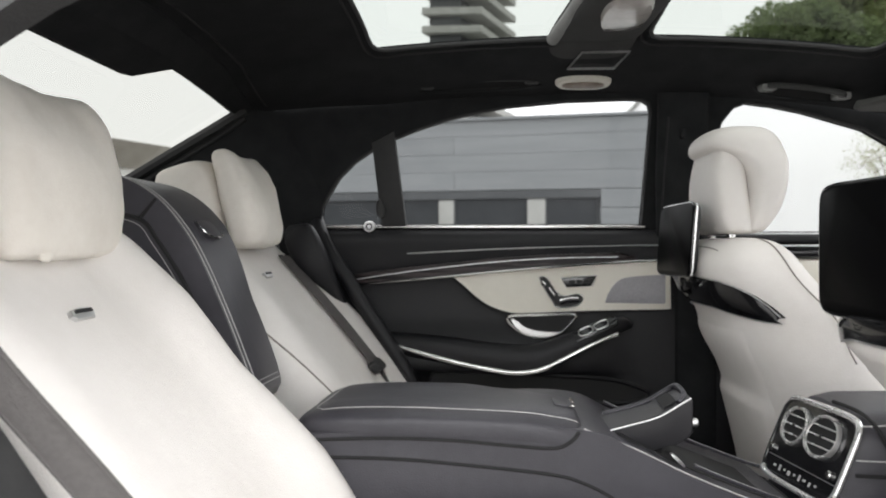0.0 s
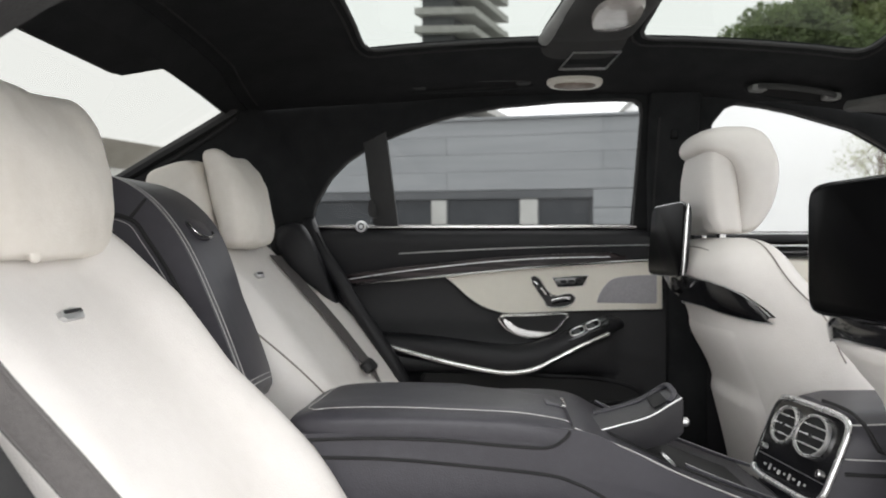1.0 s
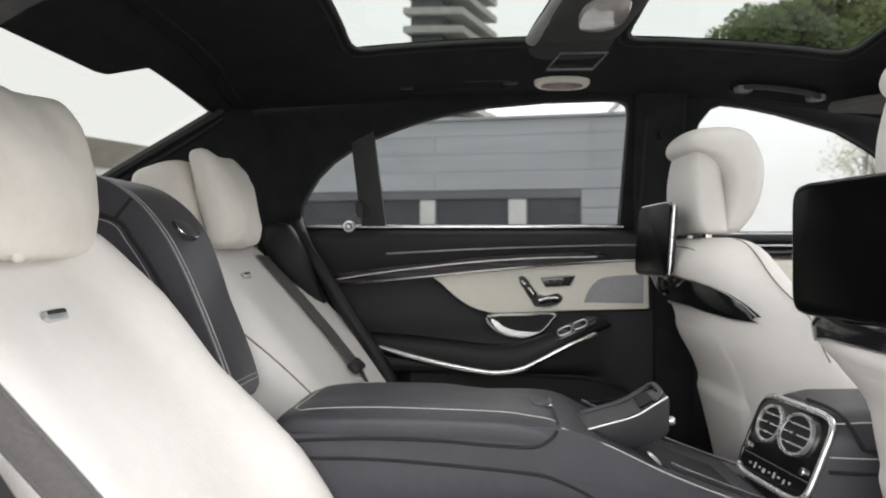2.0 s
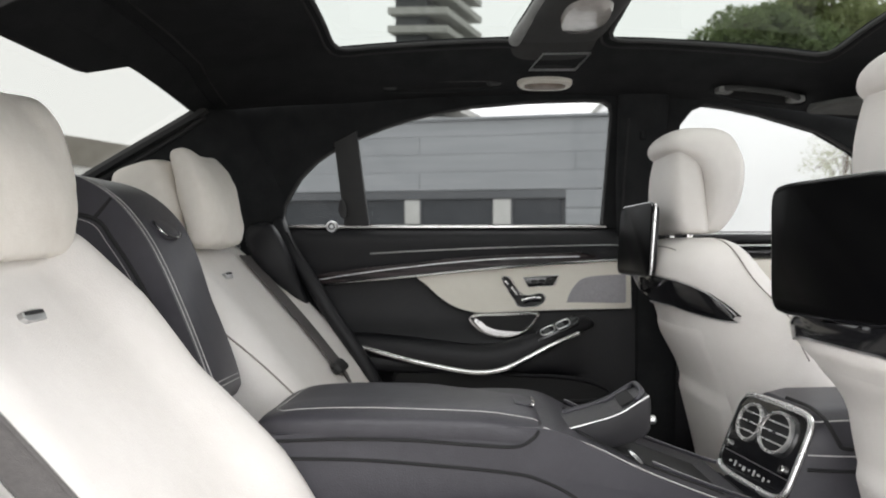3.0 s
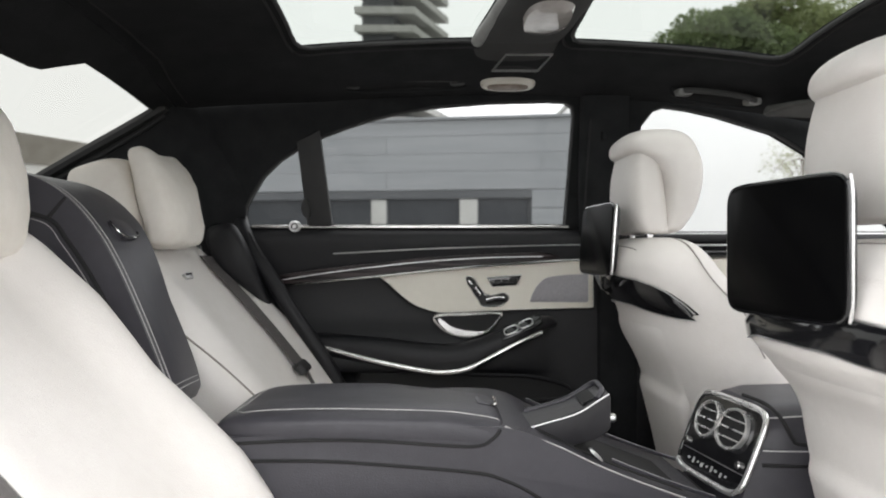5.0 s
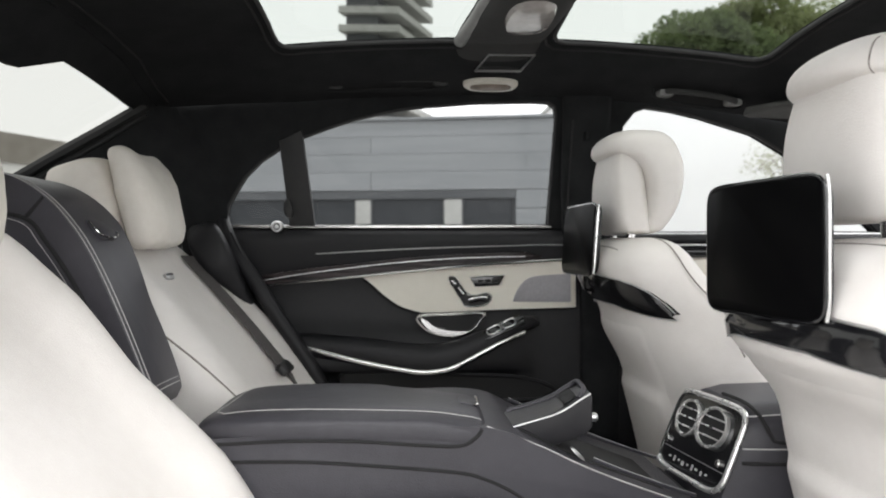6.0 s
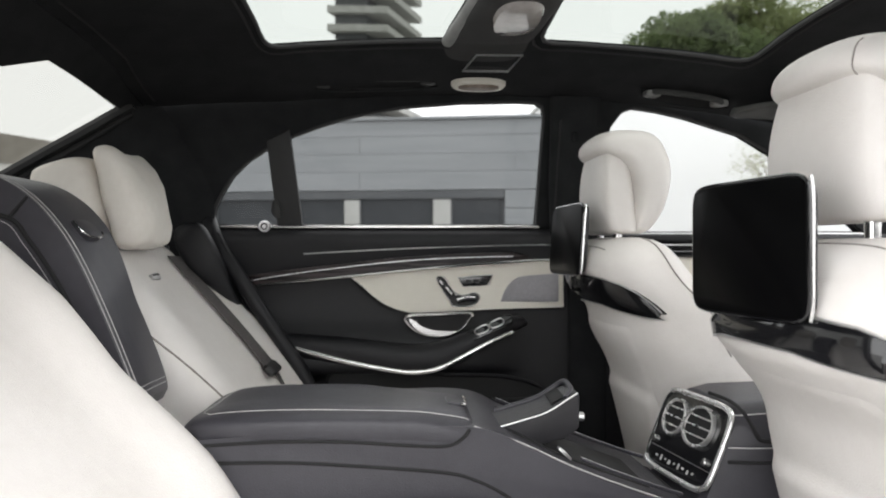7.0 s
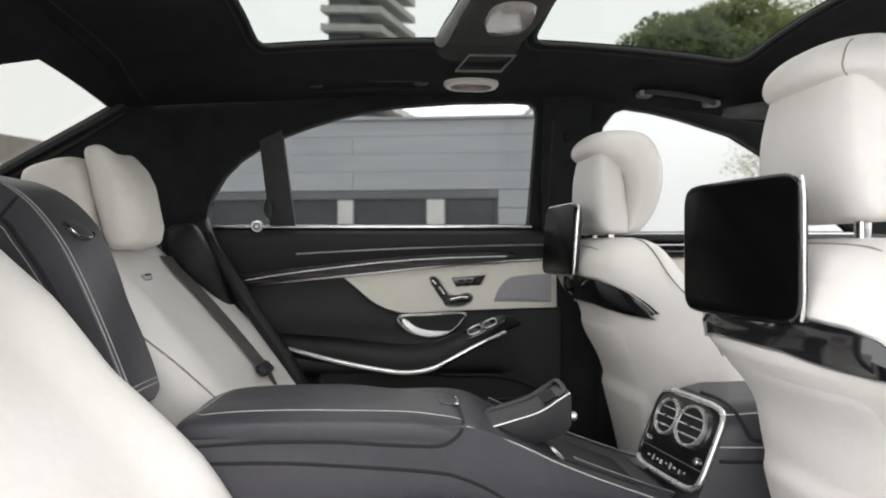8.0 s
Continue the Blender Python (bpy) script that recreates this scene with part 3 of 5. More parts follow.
switch = flat([(0.116, 0.826), (0.138, 0.828), (0.172, 0.781), (0.222, 0.786), (0.236, 0.772), (0.215, 0.752), (0.165, 0.750), (0.150, 0.768)], 5)
part("seat_switch_base", prism(switch, 2.101, 2.112, 0.003), RUBBER, door, "dark backing of the seat switches")
part("seat_switch_edge", tube([(x, 2.101, z) for x, z in switch], 0.0018, 6, True), CHROME, door, "fine chrome edge round the seat switches")
for name, run in (("headrest_switch", [(0.124, 0.818), (0.134, 0.808)]), ("backrest_switch", [(0.143, 0.800), (0.158, 0.780)]), ("cushion_switch", [(0.172, 0.764), (0.198, 0.771), (0.224, 0.771)])):
    ribbon_control(name, run, 0.0078, PIANO, "glossy black seat switch")
    ribbon_control(name + "_top", [(x - 0.001, z + 0.0045) for x, z in run], 0.0030, CHROME, "chrome top of the switch", 2.0935)
part("memory_switch", prism([(0.176, 0.829), (0.273, 0.836), (0.258, 0.808), (0.190, 0.804)], 2.100, 2.112, 0.003), PIANO, door, "black memory switch block")
for i in range(3):
    part("memory_button", box(0.197 + 0.021 * i, 0.213 + 0.021 * i, 2.0975, 2.102, 0.816 + 0.001 * i, 0.824 + 0.001 * i, 0.002), RUBBER, door)
part("memory_edge", tube([(0.174, 2.0995, 0.830), (0.274, 2.0995, 0.837), (0.262, 2.0995, 0.809)], 0.0016, 6), SILVER, door)
# door pull
bowl = flat([(0.030, 0.722), (0.120, 0.728), (0.210, 0.730), (0.205, 0.712), (0.180, 0.684), (0.136, 0.665), (0.090, 0.668), (0.050, 0.688)], 5)
part("handle_bowl", prism(bowl, 2.090, 2.12, 0.004), SEAM, door, "dark recess behind the door pull")
part("handle_frame", tube([(x, 2.090, z) for x, z in bowl], 0.0042, 8, True), CHROME, door, "chrome door pull frame")
lever = flat([(0.036, 0.716), (0.052, 0.714), (0.072, 0.697), (0.105, 0.686), (0.150, 0.682), (0.172, 0.682), (0.140, 0.670), (0.095, 0.671), (0.058, 0.688)], 5)
part("handle_lever", prism(lever, 2.078, 2.098, 0.006, 3), CHROME, door, "chrome door lever")
# armrest with window switches and its chrome strip
arm = table([(-0.50, 0.66, 2.150, 0.012), (-0.42, 0.658, 2.135, 0.020), (-0.30, 0.648, 2.105, 0.030), (-0.13, 0.628, 2.085, 0.038), (0.03, 0.607, 2.072, 0.042), (0.12, 0.615, 2.066, 0.042), (0.20, 0.648, 2.066, 0.036), (0.29, 0.692, 2.070, 0.026), (0.345, 0.706, 2.085, 0.018), (0.365, 0.704, 2.10, 0.008)], 6)
part("armrest", loft([ring((x, y, z), Y, Z, 0.036, h, 2.6, 24) for x, z, y, h in arm]), DOOR_LEATHER, door, "black leather armrest")
strip = [(-0.275, 2.066, 0.640), (-0.129, 2.048, 0.604), (-0.006, 2.038, 0.581), (0.055, 2.034, 0.576), (0.117, 2.032, 0.586), (0.179, 2.032, 0.615), (0.256, 2.036, 0.655), (0.322, 2.046, 0.682)]
part("armrest_strip", tube(spline(strip, 8), 0.0062, 10, flat=0.6), CHROME, door, "chrome strip round the armrest")
sw = Matrix.Translation((0.262, 2.045, 0.694)) @ pose(0, 0, 0, -35, -23, 0)
part("window_switch_base", prism(flat([(-0.058, -0.012), (-0.05, 0.013), (0.05, 0.016), (0.062, 0.0), (0.05, -0.015), (-0.048, -0.018)], 4), -0.008, 0.01, 0.003, place=sw), PIANO, door, "black window switch block")
for dx in (-0.026, 0.018):
    rocker = flat([(dx - 0.016, -0.008), (dx - 0.016, 0.008), (dx + 0.016, 0.009), (dx + 0.016, -0.008)], 4)
    part("window_switch", prism(rocker, -0.013, -0.004, 0.003, place=sw), PIANO, door, "black window switch")
    bm = tube([(x, -0.0125, z) for x, z in rocker], 0.0018, 6, True)
    bm.transform(sw)
    part("window_switch_edge", bm, SILVER, door, "silver edge of the window switch")
pocket = flat([(-0.16, 0.575), (0.12, 0.560), (0.30, 0.552), (0.40, 0.525), (0.405, 0.498), (0.30, 0.485), (0.0, 0.49), (-0.16, 0.50)], 5)
part("pocket", prism(pocket, 2.100, 2.125, 0.008, 3), SEAM, door, "dark door pocket opening")
part("pocket_lip", tube([(x, 2.099, z) for x, z in pocket], 0.006, 6, True), DOOR_LEATHER, door)

seal = thing("door_seal", (-0.4, 2.06, 0.5), "soft black rubber seal round the rear door opening", "door seal", kind="structure")
part("strip", tube(spline([(-0.525, 2.15, 1.00), (-0.500, 2.105, 0.955), (-0.468, 2.075, 0.900), (-0.41, 2.058, 0.82), (-0.35, 2.055, 0.725), (-0.285, 2.055, 0.63), (-0.23, 2.06, 0.53), (-0.19, 2.07, 0.42)], 6), 0.021, 12), DOOR_LEATHER, seal)
part("lip", tube(spline([(-0.482, 2.085, 0.955), (-0.450, 2.06, 0.900), (-0.392, 2.048, 0.82), (-0.332, 2.045, 0.725), (-0.268, 2.045, 0.63)], 6), 0.004, 8), DOOR_LEATHER, seal)
part("side_trim", loft([ring((x, y, z), Vector((0.76, 0.0, 0.65)), Y, a, 0.032, 3, 28) for x, y, z, a in table([(-0.575, 2.055, 0.968, 0.010), (-0.562, 2.045, 0.962, 0.030), (-0.540, 2.030, 0.940, 0.046), (-0.500, 2.026, 0.874, 0.044), (-0.455, 2.055, 0.806, 0.022), (-0.410, 2.085, 0.730, 0.010), (-0.36, 2.095, 0.66, 0.006)], 6)]), DOOR_LEATHER, seal, "soft black trim beside the seat shoulder")
fd = thing("door_2", (1.0, 2.12, 0.30), "closed front car door in black and cream leather", "car door", kind="structure")
part("panel", box(0.54, 1.45, 2.105, 2.14, 0.28, 0.75, 0.01), DOOR_LEATHER, fd, "black leather lower panel")
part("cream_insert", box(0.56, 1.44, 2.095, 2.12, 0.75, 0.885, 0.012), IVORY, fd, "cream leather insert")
part("wood_strip", box(0.55, 1.45, 2.085, 2.13, 0.886, 0.914, 0.008), PIANO, fd, "dark glossy strip")
part("bright_line", box(0.55, 1.45, 2.082, 2.09, 0.918, 0.923, 0.001), SILVER, fd, "thin bright line")
part("shoulder", box(0.55, 1.45, 2.09, 2.14, 0.925, 0.952, 0.012), DOOR_LEATHER, fd)


# ---------------------------------------------------------------- rear seats
def rear_seat(yc, side, tilt, back, lift, sag, outer):
    """A reclined rear seat; side is +1 where the door lies at larger y, tilt sets its headrest back, back the whole seat;
    lift raises the headrest, sag lowers the pillow, outer is how far the door-side bolster stands out."""
    st = thing("car_seat", (-0.35, yc, 0.27), "cream leather reclined rear seat with a pillow on its headrest", "car seat", "rear seats")
    lean = Vector((-0.60, 0, 0.80)).normalized()
    out = Vector((0.80, 0, 0.60)).normalized()
    cy = yc + 0.034 * side

    def back_ring(z, xf, th, a, n):
        return ring(Vector((xf, cy, z)) - out * th, Y, out, a, th, n, 64)
    rows = table([(0.40, -0.21, 0.06, 0.22, 3.4), (0.46, -0.240, 0.09, 0.262, 4.0), (0.55, -0.303, 0.10, 0.276, 4.2), (0.66, -0.392, 0.10, 0.274, 4.2), (0.74, -0.460, 0.095, 0.266, 3.8),
                  (0.80, -0.515, 0.09, 0.260, 3.6), (0.86, -0.572, 0.085, 0.252, 3.4), (0.90, -0.608, 0.08, 0.238, 3.2), (0.932, -0.636, 0.065, 0.208, 2.8), (0.950, -0.662, 0.042, 0.16, 2.5), (0.956, -0.685, 0.02, 0.07, 2.2)], 6)
    rows = [(z, x - back, th, a, n) for z, x, th, a, n in rows]
    bm = loft([back_ring(*r) for r in rows])

    def inner(z):
        """How far the bolster beside the console stands out."""
        if side > 0:
            return 0.010
        return 0.040 + 0.020 * max(0.0, min(1.0, (z - 0.68) / 0.12)) + 0.024 * max(0.0, min(1.0, (0.70 - z) / 0.16))
    for v in bm.verts:                       # raised outer bolster, shallow pleats down the middle
        t = (v.co.y - cy) * side / 0.265
        k = max(0.0, min(1.0, (abs(t) - 0.30) / 0.50)) * max(0.0, min(1.0, (0.97 - v.co.z) / 0.07))
        v.co += out * ((outer if t > 0 else inner(v.co.z)) * k * k * (3 - 2 * k))
        if side > 0:
            v.co += out * (0.046 * math.exp(-((t - 0.97) / 0.17) ** 2) * max(0.0, min(1.0, (0.845 - v.co.z) / 0.10)))
        v.co += out * (0.006 * noise.noise(Vector((v.co.y * 11, v.co.z * 2.0, v.co.x * 2.0))) * max(0.0, min(1.0, (0.93 - v.co.z) / 0.1)))
    tree = BVHTree.FromBMesh(bm)
    part("backrest", bm, WHITE_LEATHER, st, "smooth cream leather backrest")
    if side > 0:
        pts = [Vector((xf, cy - side * a, z)) for z, xf, a in table([(0.45, -0.232, 0.215), (0.53, -0.288, 0.226), (0.59, -0.335, 0.238), (0.64, -0.376, 0.246), (0.69, -0.417, 0.252), (0.76, -0.470, 0.256)], 6)]
        part("seam", tube(drape(tree, pts, -out, 0.0005), 0.0022, 6), CREAM_SEAM, st, "dark piping seam")
    part("cushion", loft([ring((x, cy, z), Y, Z, a, h, 3.4, 40) for x, z, a, h in table([(-0.36, 0.42, 0.20, 0.04), (-0.33, 0.42, 0.25, 0.075), (-0.1, 0.425, 0.265, 0.085), (0.12, 0.435, 0.265, 0.085), (0.18, 0.425, 0.26, 0.07), (0.205, 0.41, 0.22, 0.03)], 5)]), WHITE_LEATHER, st, "cream leather seat cushion")
    # headrest behind, pillow in front
    hd = Vector((-0.30, 0, 0.95)).normalized()
    ho = Vector((0.95, 0, 0.30)).normalized()
    base = Vector((-0.675 - tilt, yc, 0.925 + lift - 0.009 * (side > 0)))
    part("headrest", loft([ring(base + hd * s, Y, ho, a, b, 3.4, 40) for s, a, b in table([(0.0, 0.10, 0.03), (0.012, 0.145, 0.06), (0.06, 0.152, 0.075), (0.13, 0.150, 0.077), (0.172, 0.145, 0.070), (0.190, 0.128, 0.056), (0.196, 0.07, 0.03)], 5)]), WHITE_SOFT, st, "cream leather headrest")
    base = Vector((-0.562 - tilt, yc, 0.898 - sag))
    tall, wide = (0.925, 0.85) if side > 0 else (1.0, 1.0)
    if side < 0:                             # this pillow sits more upright
        hd, ho = Vector((-0.11, 0, 0.994)), Vector((0.994, 0, 0.11))
        base.x -= 0.028
    else:
        hd, ho = Vector((-0.22, 0, 0.975)), Vector((0.975, 0, 0.22))
        base.x -= 0.014
    bm = loft([ring(base + hd * s * tall + ho * o, Y, ho, a * wide, b, 3.1, 56) for s, a, b, o in table([(0.0, 0.09, 0.015, 0.0), (0.010, 0.135, 0.034, 0), (0.06, 0.155, 0.044, 0.005), (0.13, 0.158, 0.047, 0.004), (0.19, 0.152, 0.043, -0.002), (0.232, 0.14, 0.036, -0.012), (0.250, 0.12, 0.022, -0.014), (0.256, 0.07, 0.008, -0.014)], 5)])
    for v in bm.verts:                       # the pillow's slack: corners stand up, the middle sags
        t = (v.co.y - yc) / 0.15
        v.co.z += 0.024 * (t * t - 0.45) * max(0, (v.co.z - 0.98)) / 0.15
        v.co += ho * (0.007 * noise.noise(v.co * 14) + 0.0022 * noise.noise(v.co * 42))
        low = max(0.0, 1 - (v.co.z - 0.885 + sag) / 0.05)
        v.co.z += low * (0.008 * noise.noise(Vector((v.co.y * 30, v.co.x * 20, 3.1))) + 0.004 * noise.noise(Vector((v.co.y * 90, v.co.x * 60, 1.7))))
    part("pillow", bm, WHITE_SOFT, st, "soft cream leather pillow")
    if side < 0:
        part("pillow_tab", loft([ring(base + Vector((0.030, -0.075, 0.011 - 0.013 * q)), X, Y, 0.006 * k, 0.012 * k, 2.4, 16) for q, k in ((0, 1.1), (0.5, 1.0), (0.85, 0.7), (1.0, 0.3))]), WHITE_SOFT, st, "small leather tab under the pillow")

    spot = drape(tree, [Vector((-0.565, yc - 0.005, 0.838)) if side > 0 else Vector((-0.575, yc - 0.062, 0.812))], -out, 0.003)[0]
    axes = Matrix((tuple(Y), tuple(-out), tuple(lean))).transposed().to_4x4()
    part("badge", prism([(-0.027, -0.002), (-0.024, 0.007), (0.0, 0.009), (0.026, 0.009), (0.027, 0.0), (0.022, -0.008), (-0.021, -0.008)], -0.004, 0.004, 0.002,
                        place=Matrix.Translation(spot) @ axes), SILVER, st, "small silver badge")
    part("badge_inlay", prism([(-0.021, 0.0005), (-0.019, 0.0055), (0.022, 0.0065), (0.022, 0.001)], -0.006, 0.0, 0.001,
                              place=Matrix.Translation(spot) @ axes), RUBBER, st)
    return tree


FAR_Y, NEAR_Y = 1.785, 1.035
far_tree = rear_seat(FAR_Y, 1, 0.0, 0.0, 0.0, -0.016, 0.034)
rear_seat(NEAR_Y, -1, 0.045, 0.030, 0.035, 0.005, 0.018)


def strap(pts, width, across, thick, bm=None):
    """A flat band along pts, as wide as width along across."""
    p = spline(pts, 8)
    rings = []
    for i, q in enumerate(p):
        d = (p[min(i + 1, len(p) - 1)] - p[max(i - 1, 0)]).normalized()
        w = (Vector(across) - d * Vector(across).dot(d)).normalized()
        nrm = d.cross(w)
        rings.append([q + w * (width * a) + nrm * (thick * b) for a, b in ((-0.5, -0.5), (0.5, -0.5), (0.5, 0.5), (-0.5, 0.5))])
    return loft(rings, bm)


belt = thing("seat_belt", (-0.3, 1.96, 0.58), "grey seat belt lying over the outer edge of a cream seat", "seat belt", "seat belts")
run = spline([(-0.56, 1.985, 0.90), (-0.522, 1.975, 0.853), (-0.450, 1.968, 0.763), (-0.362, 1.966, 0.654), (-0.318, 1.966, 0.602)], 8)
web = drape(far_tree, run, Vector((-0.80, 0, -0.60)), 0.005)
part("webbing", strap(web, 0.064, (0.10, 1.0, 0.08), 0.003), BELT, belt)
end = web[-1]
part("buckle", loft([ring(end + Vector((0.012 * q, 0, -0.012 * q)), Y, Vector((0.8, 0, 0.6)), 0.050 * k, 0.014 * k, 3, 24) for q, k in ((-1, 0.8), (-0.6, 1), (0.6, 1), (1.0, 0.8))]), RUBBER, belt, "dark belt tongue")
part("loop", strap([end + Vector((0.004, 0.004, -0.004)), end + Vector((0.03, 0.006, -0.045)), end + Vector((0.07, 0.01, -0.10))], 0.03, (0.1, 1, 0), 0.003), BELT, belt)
belt = thing("seat_belt", (-0.3, 0.83, 0.58), "grey seat belt lying slack across a cream leather seat", "seat belt", "seat belts")
part("webbing", strap([(-0.68, 0.72, 0.985), (-0.585, 0.705, 0.885), (-0.490, 0.70, 0.780), (-0.385, 0.70, 0.668), (-0.28, 0.70, 0.545), (-0.22, 0.70, 0.46)], 0.042, (0.78, 0.1, 0.62), 0.003), BELT, belt)
for s in (-1, 1):
    e = Vector((0.78, 0.1, 0.62)).normalized() * (0.0185 * s) + Vector((0, -0.002, 0))
    part("selvedge", tube([q + e for q in spline([(-0.68, 0.72, 0.985), (-0.585, 0.705, 0.885), (-0.490, 0.70, 0.780), (-0.385, 0.70, 0.668), (-0.28, 0.70, 0.545), (-0.22, 0.70, 0.46)], 8)], 0.0012, 5), BELT, belt, "woven belt edge")

# raised middle section between the rear seats
mid = thing("middle_backrest", (-0.5, MID, 0.6), "black leather middle backrest with double grey stitching", "seat middle section")
prof = [(-0.80, 1.02), (-0.72, 1.045), (-0.655, 1.032), (-0.60, 0.997), (-0.555, 0.945), (-0.52, 0.885), (-0.482, 0.80), (-0.450, 0.72), (-0.432, 0.662), (-0.434, 0.640), (-0.455, 0.626), (-0.55, 0.66), (-0.70, 0.80), (-0.80, 0.90)]
body = flat(prof, 5)
Y0, Y1 = MID - 0.128, MID + 0.105


def crowned(bm):
    """The front of the middle backrest falls back towards its far side."""
    for v in bm.verts:
        v.co -= Vector((0.8, 0, 0.6)) * (0.019 * max(0.0, min(1.0, (v.co.y - 1.34) / 0.17)) ** 1.5 * max(0.0, min(1.0, (0.955 - v.co.z) / 0.13)))
    return bm


bm = prism(body, Y0, Y1, 0.012, 3)
rim_edges = [e for e in bm.edges if abs(e.verts[0].co.y - e.verts[1].co.y) > 0.1]
bmesh.ops.subdivide_edges(bm, edges=rim_edges, cuts=6)
part("cover", crowned(bm), BLACK_LEATHER, mid, "black leather cover", 50)


def on_profile(pts, y, off=0.003):
    return [(x + off * 0.8, y, z + off * 0.6) for x, z in pts]


face = flat([(-0.72, 1.045), (-0.655, 1.032), (-0.60, 0.997), (-0.555, 0.945), (-0.52, 0.885), (-0.482, 0.80), (-0.450, 0.72), (-0.430, 0.668)], 6, False)
for y in (Y0 + 0.009, Y0 + 0.026):
    part("stitching", tube(on_profile(face, y, 0.0002), 0.0011, 6), THREAD, mid, "grey double stitching")
for k, z in ((0, 0.668), (1, 0.659)):
    part("stitching", crowned(tube([(-0.4345 + 0.003 * k, y, z + 0.003) for y in np.linspace(Y0 + 0.012, Y1 - 0.012, 12)], 0.0013, 5)), THREAD, mid)
panel_line = [(-0.80, 0.990), (-0.72, 0.978), (-0.633, 0.962), (-0.600, 0.925), (-0.560, 0.865), (-0.525, 0.80), (-0.49, 0.73)]
part("side_seam", tube(spline([(x, Y0 - 0.0005, z) for x, z in panel_line], 6), 0.0040, 8), SEAM, mid)
# the seam's thin highlight, drawn as a line in thread colour
part("side_stitch_and_glint", tube(spline([(x - 0.009, Y0 - 0.001, z - 0.006) for x, z in panel_line], 6), 0.0008, 5), THREAD, mid)
part("side_seam", tube([(-0.633, Y0 - 0.0005, 0.962), (-0.603, Y0 + 0.002, 0.998)], 0.0034, 8), SEAM, mid)
c1 = Vector((-0.552, MID - 0.010, 0.949))
t1, o1 = Vector((-0.66, 0, 0.75)).normalized(), Vector((0.75, 0, 0.66)).normalized()
part("release_plate", crowned(loft([ring(c1 + o1 * q, Y, t1, 0.046 * k, 0.023 * k, 3.2, 28) for q, k in ((-0.012, 1), (-0.0015, 1), (0.0, 0.9))])), BLACK_LEATHER, mid, "black release lever plate")
part("release_frame", crowned(tube(ring(c1 + o1 * 0.0014, Y, t1, 0.046, 0.023, 3.2, 28)[12:28], 0.0019, 6)), CHROME, mid, "thin chrome frame")


# ---------------------------------------------------------------- centre console
con = thing("centre_console", (0.0, MID, 0.27), "black leather centre console with a padded armrest between the rear seats", "car console")
CY0, CY1 = 1.235, 1.585
# long body whose upper edge falls away towards the front
edge = flat([(-0.36, 0.600), (-0.1, 0.612), (0.13, 0.616), (0.220, 0.583), (0.294, 0.548), (0.369, 0.518), (0.453, 0.488), (0.50, 0.474)], 6, False)
part("body", prism(edge + [(0.50, 0.27), (-0.36, 0.27)], CY0, CY1, 0.006), BLACK_LEATHER, con, "black leather console side", 50)
part("upper_seam", tube(spline([(-0.36, CY0 - 0.001, 0.590), (-0.20, CY0 - 0.001, 0.597), (-0.081, CY0 - 0.001, 0.5955), (0.026, CY0 - 0.001, 0.588), (0.089, CY0 - 0.001, 0.586), (0.116, CY0 - 0.001, 0.599), (0.127, CY0 - 0.001, 0.613)], 6), 0.003, 6), SEAM, con)
part("lower_seam", tube(spline([(-0.36, CY0 - 0.001, 0.563), (-0.263, CY0 - 0.001, 0.564), (-0.17, CY0 - 0.001, 0.563), (-0.075, CY0 - 0.001, 0.557), (0.08, CY0 - 0.001, 0.543), (0.133, CY0 - 0.001, 0.530), (0.185, CY0 - 0.001, 0.504), (0.25, CY0 - 0.001, 0.455)], 6), 0.003, 6), SEAM, con)
part("edge_stitching", tube(spline([(0.135, CY0 + 0.004, 0.617), (0.220, CY0 + 0.004, 0.585), (0.294, CY0 + 0.004, 0.550), (0.369, CY0 + 0.004, 0.520), (0.453, CY0 + 0.004, 0.490)], 6), 0.0013, 5), THREAD, con, "grey stitching")
rows = table([(-0.360, 0.590, 0.10, 0.010), (-0.350, 0.598, 0.135, 0.022), (-0.325, 0.605, 0.160, 0.031), (-0.28, 0.609, 0.172, 0.036), (-0.2, 0.611, 0.176, 0.038), (-0.1, 0.611, 0.176, 0.038), (0.03, 0.608, 0.176, 0.0365), (0.09, 0.602, 0.176, 0.035), (0.124, 0.5965, 0.174, 0.033), (0.136, 0.592, 0.168, 0.027)], 5)
bm = loft([ring((x, (CY0 + CY1) / 2, z), Y, Z, a, h, 3.6, 64) for x, z, a, h in rows])
for v in bm.verts:                       # the pad lies flatter away from its stitched edge
    v.co.z -= 0.0095 * max(0.0, min(1.0, (v.co.y - 1.26) / 0.12)) * max(0.0, min(1.0, (0.13 - v.co.x) / 0.15)) * (v.co.z > 0.60)
    v.co.z -= 0.017 * max(0.0, min(1.0, (v.co.y - 1.40) / 0.15)) * max(0.0, min(1.0, (v.co.x + 0.06) / 0.14)) * (v.co.z > 0.59)
lid_tree = BVHTree.FromBMesh(bm)
part("armrest_lid", bm, BLACK_LEATHER, con, "padded black leather armrest lid")
st = [(-0.20, 1.552, 0.64), (-0.29, 1.545, 0.64), (-0.312, 1.51, 0.64), (-0.320, 1.32, 0.64), (-0.308, 1.280, 0.64), (-0.28, 1.268, 0.64), (-0.1, 1.263, 0.64), (0.03, 1.263, 0.64), (0.09, 1.263, 0.62), (0.128, 1.265, 0.61)]
part("lid_stitching", tube(drape(lid_tree, spline(st, 8), -Z, 0.0003), 0.0010, 5), THREAD, con, "grey stitching round the lid")
latch = drape(lid_tree, [(0.112, 1.37, 0.63)], -Z, 0.0)[0]
